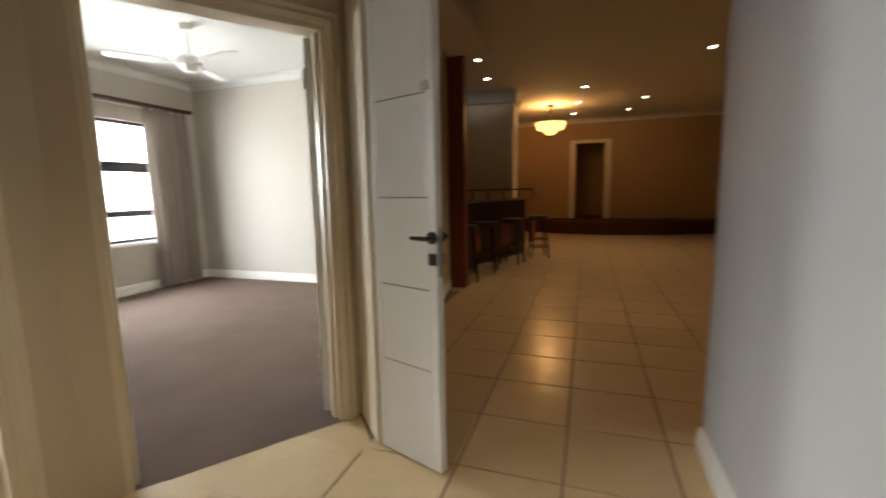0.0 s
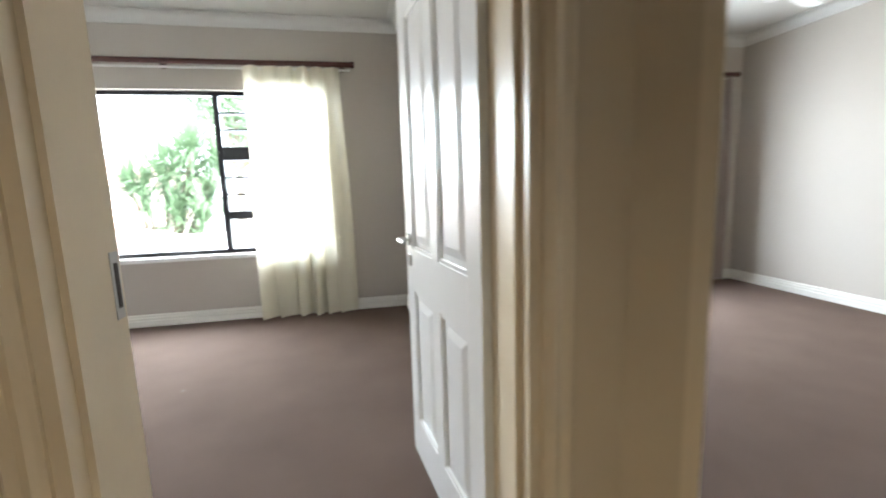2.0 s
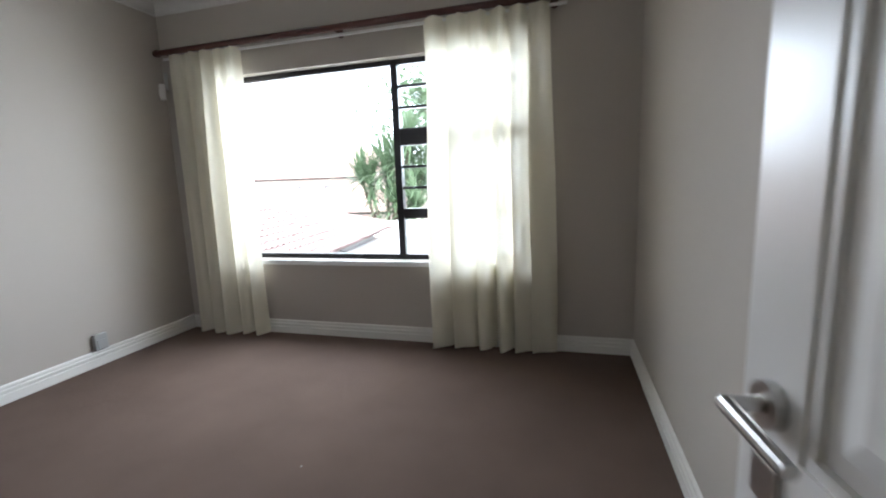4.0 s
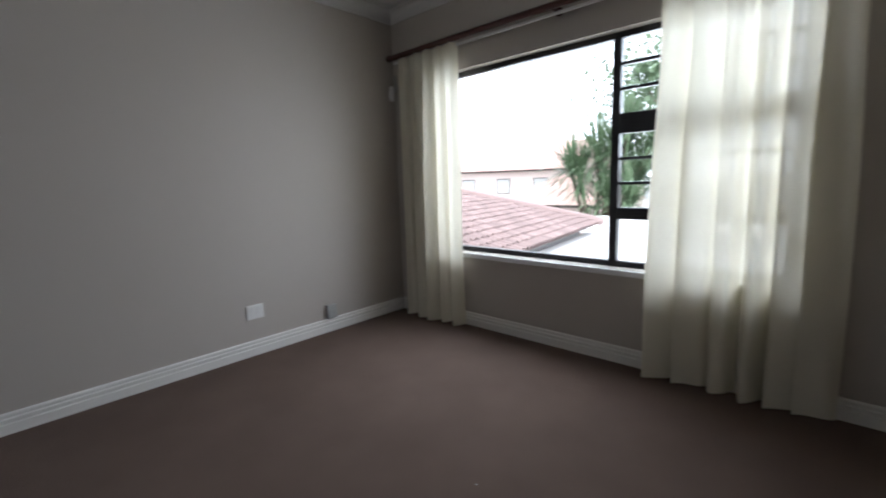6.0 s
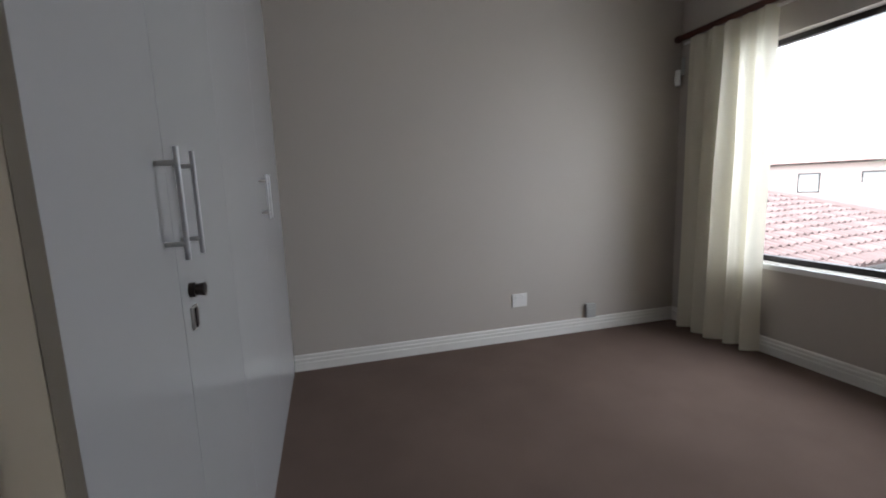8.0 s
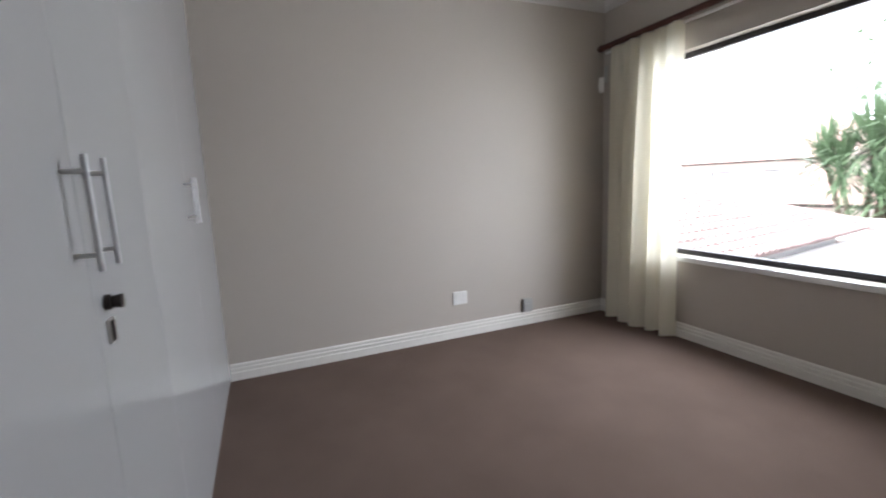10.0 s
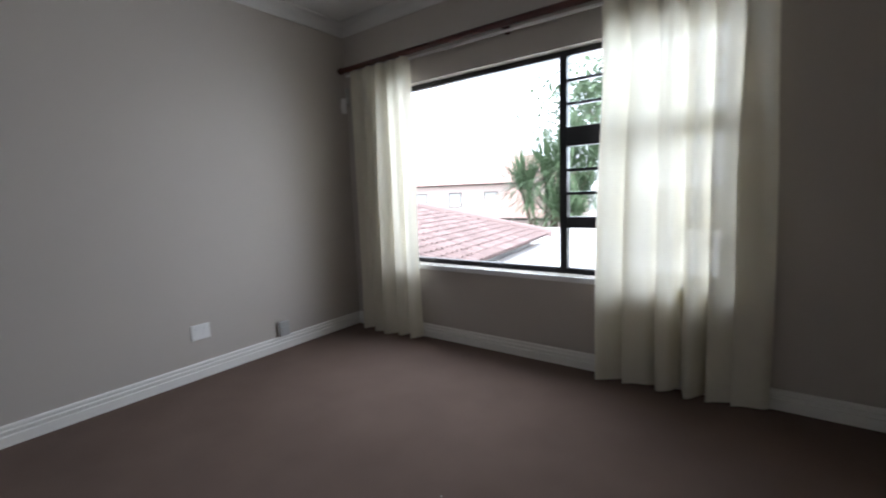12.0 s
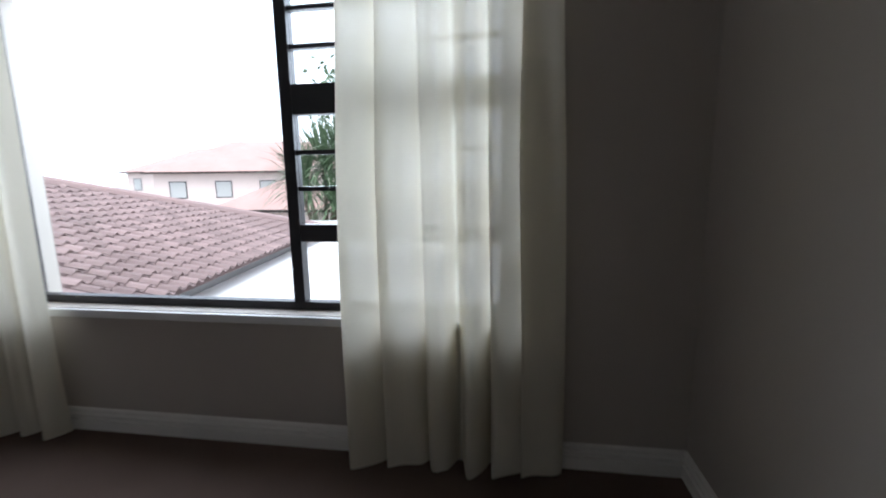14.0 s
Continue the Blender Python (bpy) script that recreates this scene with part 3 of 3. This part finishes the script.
# pier between the bedroom door and the living area, with a narrow grooved leaf folded on it
bm = bmesh.new()
prism(bm, [(4.895, -4.36), (4.66, -4.58), (4.70, -4.66), (4.92, -4.62), (5.05, -4.34)], 0, CEIL_Z)
tagged(part("wall_pier", bm, HALL_WALL), "cream plaster pier beside the bedroom doorway", "wall", kind="structure")
leaf = tagged(empty("side_leaf", pose(4.665, -4.62, 0, 0, 0, -110)), "narrow white door leaf with horizontal grooves, folded open", "door")
for z0, z1 in ((0.012, 0.468), (0.472, 0.828), (0.832, 1.218), (1.222, 1.633), (1.637, 2.048), (2.052, 2.38)):
    part("board", boxed((0.035, -0.020, z0), (0.325, 0.020, z1), 0.0025), DOOR_WHITE, leaf)
part("core", boxed((0.03, -0.016, 0.014), (0.33, 0.016, 2.37)), DARK_METAL, leaf)
for x0, x1 in ((0, 0.034), (0.326, 0.37)):
    part("stile", boxed((x0, -0.0205, 0.012), (x1, 0.0205, 2.38), 0.003), DOOR_WHITE, leaf)
for s in (-1, 1):
    lever(leaf, 0.350, s * 0.0205, 1.055, s, -1, DARK_METAL, 0.075)
part("lock_plate", boxed((0.369, -0.011, 0.89), (0.372, 0.011, 1.10)), STEEL, leaf)
part("bolt", boxed((0.31, -0.032, 1.64), (0.345, -0.02, 1.675), 0.002), STEEL, leaf)

# ---- living area ----
HX0, HX1, HY0, HY1, HZ = 5.05, 16.5, -9.3, -2.0, 3.25
wall("wall_living_header", (5.05, -9.3), (5.05, -4.3), 0.12, 2.4, HZ, HALL_WALL)
wall("wall_living_near", (5.05, -9.3), (5.05, PASS_Y - 0.15), 0.12, 0, 2.4, HALL_WALL)
wall("wall_living_south", (HX1, HY0), (HX0, HY0), 0.15, 0, HZ, TAN_WALL)
wall("wall_living_far", (HX1, HY1), (HX1, HY0), 0.15, 0, HZ, TAN_WALL, [(3.2, 4.0, 0.34, 2.55)], "ochre far wall with a doorway")
wall("wall_living_bar", (8.07, HY1), (HX1, HY1), 0.15, 0, HZ, HALL_WALL)
wall("wall_living_upper", (4.9, -4.34), (8.07, -3.88), 0.12, CEIL_Z, HZ, HALL_WALL)
wall("wall_far_room", (18.0, -3.0), (18.0, -8.0), 0.1, 0, HZ, TAN_WALL)
# unseen side walls, added to shut sky light out of the far doorway
wall("added_far_wall", (18.0, -4.9), (16.6, -4.9), -0.1, 0, HZ, TAN_WALL)
wall("added_far_wall_2", (18.0, -6.3), (16.6, -6.3), 0.1, 0, HZ, TAN_WALL)
tagged(part("ceiling_living", boxed((4.9, HY0 - 0.15, HZ), (18.6, HY1 + 0.15, HZ + 0.1)), CEIL), "cream painted living room ceiling", "ceiling", kind="structure")
cornice([(HX0, HY0), (HX1, HY0), (HX1, HY1), (8.07, HY1), (8.07, -3.88), (HX0, -4.32)], HZ, 0.12)
bm = bmesh.new()
pts = [(HX1 + 2.0, HY0), (HX1 + 2.0, HY1)] + [(HX1 - 0.55 - 0.95 * math.sin(math.pi * i / 20), HY1 - 1.3 + (HY0 - HY1 + 1.3) * i / 20) for i in range(21)]
prism(bm, pts, -0.1, 0.34)
tagged(part("raised_floor", bm, STEP_CARPET), "dark carpeted raised floor with a curved edge", "platform", kind="structure")
bm = bmesh.new()
prism(bm, [(0.8, -9.4), (17.5, -9.4), (17.5, -1.9), (8.0, -1.9), (8.0, -3.91), (4.90, -4.36), (4.0, -3.65), (3.9, -3.50), (2.6, -3.50), (2.6, -4.0), (0.8, -4.0)], -0.2, -0.006)
tagged(part("floor_living", bm, GROUT), "tiled floor bed with dark grout", "floor", kind="structure")
floor_living = bpy.data.objects["floor_living"]

baseboard([(8.07, -3.88), (4.95, -4.333)])
baseboard([(HX1, HY1), (HX1, -5.1)])
fd = tagged(empty("door_frame_3"), "cream timber frame round the far doorway", "door frame", kind="structure")
for y0, y1, z0, z1 in ((-5.2, -5.02, 0.34, 2.65), (-6.18, -6.0, 0.34, 2.65), (-6.0, -5.2, 2.55, 2.65)):
    part("casing", boxed((HX1 - 0.03, y0, z0), (HX1 - 0.001, y1, z1), 0.006), CASING, fd)
col = tagged(empty("column", pose(12.2, -3.55, 0)), "cream square column with a moulded capital", "column")
part("shaft", boxed((-0.3, -0.52, -0.006), (0.3, 0.52, HZ - 0.25), 0.01), HALL_WALL, col)
part("capital", boxed((-0.36, -0.58, HZ - 0.25), (0.36, 0.58, HZ - 0.002), 0.02), CEIL, col)
tagged(part("timber_post", boxed((8.09, -4.08, -0.006), (8.25, -3.77, 2.95), 0.006), RED_WOOD), "red-stained timber post at the wall end", "post")
tagged(part("post_capital", boxed((8.02, -4.15, 2.952), (8.34, -3.70, 3.12), 0.02), CEIL), "white moulded block above the timber post", "moulding", kind="structure")

# ---- bar and stools ----
bar = tagged(empty("bar_counter", pose(0, 0, -0.006)), "curved dark wooden bar counter with a rail", "bar counter")
arc = [(8.35 + 3.0 * i / 12, -3.55 - 0.85 * (i / 12) ** 1.5) for i in range(13)]
part("front", sweep([(0, 0), (0.06, 0), (0.06, 1.05), (0, 1.05)], arc), DARK_WOOD, bar)
part("counter_top", sweep([(-0.18, 1.05), (0.42, 1.05), (0.42, 1.09), (-0.18, 1.09)], arc), DARK_WOOD, bar)
part("rail", sweep([(-0.16, 1.235), (-0.13, 1.235), (-0.13, 1.265), (-0.16, 1.265)], arc), DARK_METAL, bar)
for i in range(0, 13, 2):
    part("rail_post", tubed((arc[i][0], arc[i][1] - 0.145, 1.09), (arc[i][0], arc[i][1] - 0.145, 1.24), 0.012), DARK_METAL, bar)
part("trim_strip", sweep([(-0.186, 1.06), (-0.181, 1.06), (-0.181, 1.08), (-0.186, 1.08)], arc), STEEL, bar)


def bar_stool():
    s = tagged(empty("bar_stool"), "dark metal bar stool with a padded red seat", "bar stool", "stools at the bar")
    part("seat", tubed((0, 0, 0.70), (0, 0, 0.77), 0.17, 0.18, 20), DARK_WOOD, s)
    part("backrest", boxed((-0.16, 0.10, 0.30), (0.16, 0.14, 0.68), 0.015), RED_VINYL, s)
    for i in range(4):
        a = radians(45 + 90 * i)
        part("leg", tubed((0.13 * math.cos(a), 0.13 * math.sin(a), 0.70), (0.23 * math.cos(a), 0.23 * math.sin(a), 0), 0.014), DARK_METAL, s)
    for z, r in ((0.20, 0.205), (0.34, 0.185)):
        bm = bmesh.new()
        for i in range(4):
            a, b = radians(45 + 90 * i), radians(135 + 90 * i)
            tube(bm, (r * math.cos(a), r * math.sin(a), z), (r * math.cos(b), r * math.sin(b), z), 0.009, sides=8)
        part("foot_ring", bm, DARK_METAL, s)
    return s


st = bar_stool()
st.matrix_world = pose(8.60, -3.95, -0.006, 0, 0, 15)
for x, y, r in ((9.25, -4.08, 5), (10.1, -4.35, -10), (10.9, -4.70, 20)):
    copy_thing(st, pose(x, y, -0.006, 0, 0, r))

# ---- ceiling lights ----
def downlight(x, y):
    d = tagged(empty("downlight", pose(x, y, HZ)), "round recessed ceiling downlight, switched on", "downlight", "ceiling downlights")
    part("rim", tubed((0, 0, -0.010), (0, 0, -0.001), 0.06, 0.065, 20), STEEL, d)
    part("bulb", tubed((0, 0, -0.014), (0, 0, -0.0102), 0.042, 0.042, 16), LAMP_GLOW, d)
    return d


k = (HZ - 1.246) / (2.7 - 1.246)
SPOTS = [(7.82, -4.33), (8.66, -4.25), (10.79, -4.24), (9.65, -5.47), (10.81, -5.35), (11.94, -5.25), (8.31, -6.76), (10.79, -6.40), (11.88, -6.24)]
first = None
for x, y in SPOTS:
    px, py = 2.888 + (x - 2.888) * k, -5.537 + (y + 5.537) * k
    if first is None:
        first = downlight(px, py)
    else:
        copy_thing(first, pose(px, py, HZ))
for x, y in ((9.5, -5.2), (12.2, -5.2), (12.0, -7.2), (7.0, -6.0)):
    lamp("downlight_beam", "SPOT", look((x, y, HZ - 0.03), (x, y, 0)), 4.3, (1.0, 0.70, 0.42), soft=0.06)
# unseen fixture and spot, added to brighten the passage
added_downlight = copy_thing(first, pose(2.9, -4.9, CEIL_Z))
lamp("passage_fill_beam", "SPOT", look((2.9, -4.9, CEIL_Z - 0.03), (2.9, -4.9, 0)), 4.4, (1.0, 0.85, 0.62), soft=0.06)
ch = tagged(empty("chandelier", pose(13.9, -4.65, HZ)), "amber crystal ceiling chandelier, lit", "chandelier")
part("ceiling_plate", tubed((0, 0, -0.04), (0, 0, -0.001), 0.10, 0.08, 20), DARK_METAL, ch)
part("stem", tubed((0, 0, -0.42), (0, 0, -0.04), 0.015), DARK_METAL, ch)
part("shade", tubed((0, 0, -0.58), (0, 0, -0.42), 0.32, 0.37, 28), CHAND_GLOW, ch, "glowing amber crystal tiers")
part("lower_tier", tubed((0, 0, -0.70), (0, 0, -0.582), 0.10, 0.21, 24), CHAND_GLOW, ch)
for i in range(12):
    a = radians(30 * i)
    part("crystal", tubed((0.35 * math.cos(a), 0.35 * math.sin(a), -0.66), (0.35 * math.cos(a), 0.35 * math.sin(a), -0.585), 0.006, 0.014, 6), GLASS, ch)
lamp("chandelier_light", "POINT", Matrix.Translation((13.9, -4.65, HZ - 0.30)), 4, (1.0, 0.55, 0.2), soft=0.15)

# ---- outside ----
g = part("ground", boxed((-400, 0.4, -3.4), (400, 800, -3.2)), PAVING)
tagged(g, "pale sunlit paving and ground", "ground", kind="structure")


def hip_house(x, y, w, d, wall_h, rise, yaw, label, windows=True):
    h = tagged(empty("house", pose(x, y, -3.2, 0, 0, yaw)), label, "house")
    part("wall", boxed((-w / 2, -d / 2, 0), (w / 2, d / 2, wall_h)), PINK, h)
    bm = bmesh.new()
    o = 0.5
    e = [bm.verts.new(p) for p in ((-w / 2 - o, -d / 2 - o, wall_h), (w / 2 + o, -d / 2 - o, wall_h), (w / 2 + o, d / 2 + o, wall_h), (-w / 2 - o, d / 2 + o, wall_h))]
    r = [bm.verts.new(p) for p in ((-w / 2 + d / 2, 0, wall_h + rise), (w / 2 - d / 2, 0, wall_h + rise))]
    for f in ((e[0], e[1], r[1], r[0]), (e[1], e[2], r[1]), (e[2], e[3], r[0], r[1]), (e[3], e[0], r[0]), (e[3], e[2], e[1], e[0])):
        bm.faces.new(f)
    roof = part("roof", bm, ROOF_FAR, h)
    part("gutter", boxed((-w / 2 - o - 0.08, -d / 2 - o - 0.08, wall_h - 0.14), (w / 2 + o + 0.08, -d / 2 - o, wall_h)), DARK_METAL, h)
    part("chimney", boxed((w * 0.1, -0.4, wall_h + rise * 0.3), (w * 0.1 + 0.7, 0.4, wall_h + rise + 0.5), 0.02), PINK, roof)
    if windows:
        n = max(2, int(w / 3))
        for i in range(n):
            cx = -w / 2 + w * (i + 0.5) / n
            wd = part("window", boxed((cx - 0.6, -d / 2 - 0.03, wall_h - 2.0), (cx + 0.6, -d / 2 + 0.02, wall_h - 0.7)), BLACK, h)
            part("pane", boxed((cx - 0.53, -d / 2 - 0.035, wall_h - 1.93), (cx + 0.53, -d / 2 - 0.031, wall_h - 0.77)), GREY_PLASTIC, wd)
    return h


hip_house(-17, 34, 16, 9, 5.2, 2.6, 20, "pale pink house with a terracotta hipped roof")
hip_house(-30, 44, 15, 10, 5.6, 2.6, -10, "pale house with a terracotta roof far off")
hip_house(-9, 22, 6, 6, 3.0, 1.8, 0, "low outbuilding with a terracotta hipped roof", False)
hip_house(12, 40, 14, 9, 4.6, 2.4, -5, "pale house with a terracotta roof beyond the garden")

# neighbouring wing: hipped roof of clay tiles
TIP = Matrix.Translation((-1.25, 8.0, 0.09))
wing = tagged(empty("tiled_wing", TIP @ pose(0, 0, 0, 0, 0, 8) @ Matrix.Translation((1.5, -8.0, 0))), "lower wing with a weathered clay tile hip roof", "house")
SL = 0.34
part("wall", boxed((-11.0, 1.2, -3.2), (-1.9, 7.6, -0.06)), PAVING, wing)
bm = bmesh.new()
v = [bm.verts.new(p) for p in ((-1.5, 1.0, -0.03), (-1.5, 8.0, -0.03), (-5.0, 4.5, SL * 3.5 - 0.03), (-11.5, 1.0, -0.03), (-11.5, 8.0, -0.03), (-8.0, 4.5, SL * 3.5 - 0.03))]
for f in ((0, 1, 2), (1, 4, 5, 2), (3, 0, 2, 5), (4, 3, 5), (0, 3, 4, 1)):
    bm.faces.new([v[i] for i in f])
wing_roof = part("roof", bm, ROOF, wing)
part("ridge_cap", tubed((-1.45, 8.0, 0.03), (-5.0, 4.5, SL * 3.5 + 0.03), 0.11, 0.11, 10), ROOF, wing_roof)


garage = tagged(empty("garage", pose(0, 0, -3.2)), "low garage with a white painted flat roof", "house")
bm = bmesh.new()
prism(bm, [(-0.55, 1.2), (8.0, 1.2), (8.0, 12.6), (-4.2, 12.6), (-4.2, 9.2), (-1.55, 8.9)], 0, 2.90)
part("wall", bm, PINK, garage)
bm = bmesh.new()
prism(bm, [(-0.64, 1.0), (8.2, 1.0), (8.2, 12.8), (-4.4, 12.8), (-4.4, 9.0), (-1.62, 8.6)], 2.902, 3.03)
part("roof_slab", bm, ROOF_SLAB, garage)


def yucca(x, y, z, heads, label, seed):
    rnd = random.Random(seed)
    t = tagged(empty("yucca_tree", pose(x, y, z)), label, "tree")
    bm, lf = bmesh.new(), bmesh.new()
    tube(bm, (0, 0, 0), (0.05, 0, 1.6), 0.22, 0.15)
    for hx, hy, hz, r in heads:
        tube(bm, (0.05, 0, 1.5), (hx * 0.5, hy * 0.5, hz * 0.6), 0.12, 0.09, 8)
        tube(bm, (hx * 0.5, hy * 0.5, hz * 0.6), (hx, hy, hz), 0.09, 0.06, 8)
        for _ in range(190):
            a, el = rnd.uniform(0, 6.283), rnd.uniform(-0.6, 1.5)
            L = r * rnd.uniform(0.7, 1.35)
            d = Vector((math.cos(a) * math.cos(el), math.sin(a) * math.cos(el), math.sin(el)))
            sd = d.cross(Vector((0, 0, 1))).normalized() * 0.030
            p = Vector((hx, hy, hz + rnd.uniform(-0.25, 0.2)))
            mid = p + d * L * 0.6 + Vector((0, 0, -0.02))
            tip = p + d * L + Vector((0, 0, -0.17 * L * math.cos(el)))
            q = [lf.verts.new(c) for c in (p - sd * 0.5, p + sd * 0.5, mid + sd, mid - sd, tip)]
            lf.faces.new((q[0], q[1], q[2], q[3]))
            lf.faces.new((q[3], q[2], q[4]))
    part("trunk", bm, BARK, t)
    part("crown", lf, LEAF, t)
    return t


yucca(-3.9, 14, -3.2, [(-1.0, -0.2, 4.7, 1.5), (0.1, 0, 4.9, 1.9), (1.0, 0.3, 5.4, 1.8), (-0.5, -0.3, 4.3, 1.6), (1.5, 0.5, 4.4, 1.7), (0.5, -0.3, 3.6, 1.7), (1.9, 0.4, 5.6, 1.6), (1.2, 0.0, 6.2, 1.3), (1.4, -0.2, 3.4, 1.6), (0.6, 0.1, 5.2, 1.9)], "spiky green yucca tree in the garden", 4)


def leafy_tree(x, y, z, h, r, seed, label):
    rnd = random.Random(seed)
    t = tagged(empty("tree", pose(x, y, z)), label, "tree")
    bm, lf = bmesh.new(), bmesh.new()
    tube(bm, (0, 0, 0), (0.1, 0.1, h * 0.5), 0.28, 0.18)
    for _ in range(16):
        a, el = rnd.uniform(0, 6.283), rnd.uniform(0.1, 1.4)
        e = Vector((math.cos(a) * math.cos(el) * r * 0.75, math.sin(a) * math.cos(el) * r * 0.75, h * 0.55 + math.sin(el) * r * 0.8))
        tube(bm, (0.1, 0.1, h * 0.45), e, 0.10, 0.03, 7)
        for _ in range(230):
            p = e + Vector([rnd.gauss(0, r * 0.26) for _ in range(3)])
            d = Vector([rnd.uniform(-1, 1) for _ in range(3)]).normalized() * 0.20
            s = d.cross(Vector([rnd.uniform(-1, 1) for _ in range(3)])).normalized() * 0.09
            lf.faces.new([lf.verts.new(c) for c in (p - d, p + s, p + d, p - s)])
    part("trunk", bm, BARK, t)
    part("crown", lf, LEAF, t)
    return t


leafy_tree(-2.6, 20, -3.2, 12.5, 3.3, 11, "leafy green garden tree behind the yucca")
leafy_tree(9.0, 17, -3.2, 7.5, 2.6, 12, "leafy green garden tree")

# ---- pieces: clay roof tiles of the wing ----
def tile_mesh(name, L, W, mat):
    bm = bmesh.new()
    n = 6
    top, low = [], []
    for j, (yy, up) in enumerate(((0, 0.035), (L, 0.0))):
        rt, rl = [], []
        for i in range(n + 1):
            u = i / n
            zz = up + 0.045 * math.sin(math.pi * min(1, u / 0.62)) if u < 0.62 else up - 0.006
            rt.append(bm.verts.new((u * W, yy, zz + 0.014)))
            rl.append(bm.verts.new((u * W, yy, zz - 0.004)))
        top.append(rt)
        low.append(rl)
    for i in range(n):
        bm.faces.new((top[0][i], top[0][i + 1], top[1][i + 1], top[1][i]))
        bm.faces.new((top[0][i], low[0][i], low[0][i + 1], top[0][i + 1]))
    me = bpy.data.meshes.new(name)
    bm.to_mesh(me)
    bm.free()
    me.materials.append(mat)
    return me


TW, TL = 0.185, 0.21
tm = tile_mesh("roof_tile", TL + 0.04, TW, ROOF)
slope = math.atan(SL)
up = Vector((-math.cos(slope), 0, math.sin(slope)))
rows = 17
rest_m = []
for i in range(rows):
    s = i * TL
    x, z = -1.5 + up.x * s, -0.03 + up.z * s
    lo_y, hi_y = 1.0 + (-1.5 - x), 8.0 - (-1.5 - x)
    y = lo_y
    while y < hi_y - TW * 0.9:
        m = Matrix(((0, -math.cos(slope), math.sin(slope), x + 0.02), (1, 0, 0, y), (0, math.sin(slope), math.cos(slope), z + 0.012), (0, 0, 0, 1)))
        rest_m.append((y, m))
        y += TW
rest_m.sort(key=lambda q: q[0])
loose = bmesh.new()
for i, (y, m) in enumerate(rest_m):
    m = m @ pose(0, 0, random.uniform(0, 0.008), random.uniform(-1, 1), random.uniform(-1, 1), random.uniform(-0.8, 0.8))
    if i < 300:
        ob = new("roof_tile", tm)
        ob.parent = wing_roof
        ob.matrix_basis = m
    else:
        had = len(loose.verts)
        loose.from_mesh(tm)
        loose.verts.ensure_lookup_table()
        bmesh.ops.transform(loose, matrix=m, verts=loose.verts[had:])
rest = part("roof_tiles_far", loose, ROOF, wing_roof)
rest["kind"] = "stuff"

# ---- pieces: floor tiles ----
TS = 0.47
bm = boxed((0.005, 0.005, -0.012), (TS - 0.005, TS - 0.005, 0.0), 0.002)
part_me = bpy.data.meshes.new("floor_tile")
bm.to_mesh(part_me)
bm.free()
part_me.materials.append(TILE)
near, far = [], []
for i in range(-9, 27):
    for j in range(-11, 9):
        x, y = 4.62 + i * TS, -5.47 + j * TS
        cx, cy = x + TS / 2, y + TS / 2
        if cx > 16.3 or cy < -9.2 or cy > -2.1 or cx < 1.0:
            continue
        if 4.9 < cx < 8.0 and cy > -4.38 + (cx - 4.9) * 0.145:
            continue
        line = -3.60 - (cx - 3.96) * 0.80
        if 3.8 < cx <= 4.9 and cy > line - 0.24:
            continue
        if cx <= 3.8 and cy > -3.80 or cx < 2.6 and cy > -4.2:
            continue
        if cx < 5.0 and cy < PASS_Y - 0.3:
            continue
        (near if cx < 9.5 and -6.4 < cy else far).append((x, y))
for x, y in near[:300]:
    ob = new("floor_tile", part_me)
    ob.parent = floor_living
    ob.location = (x, y, random.uniform(-0.0008, 0.0004))
bm = bmesh.new()
for x, y in far + near[300:]:
    box(bm, (x + 0.005, y + 0.005, -0.012), (x + TS - 0.005, y + TS - 0.005, 0.0))
fl = part("floor_tiles_far", bm, TILE, floor_living)
fl["kind"] = "stuff"
# cut tiles along the doorway line
bm = bmesh.new()
prism(bm, [(4.0, -3.705), (4.89, -4.355), (4.62, -4.57), (3.68, -3.82)], -0.012, -0.0015)
part("cut_tile", bm, TILE, floor_living)
bm = bmesh.new()
prism(bm, [(2.83, -3.50), (3.70, -3.50), (3.70, -3.56), (3.91, -3.62), (3.99, -3.70), (3.68, -3.82), (2.60, -3.82), (2.60, -3.56), (2.83, -3.56)], -0.012, -0.002)
part("cut_tile", bm, TILE, floor_living)
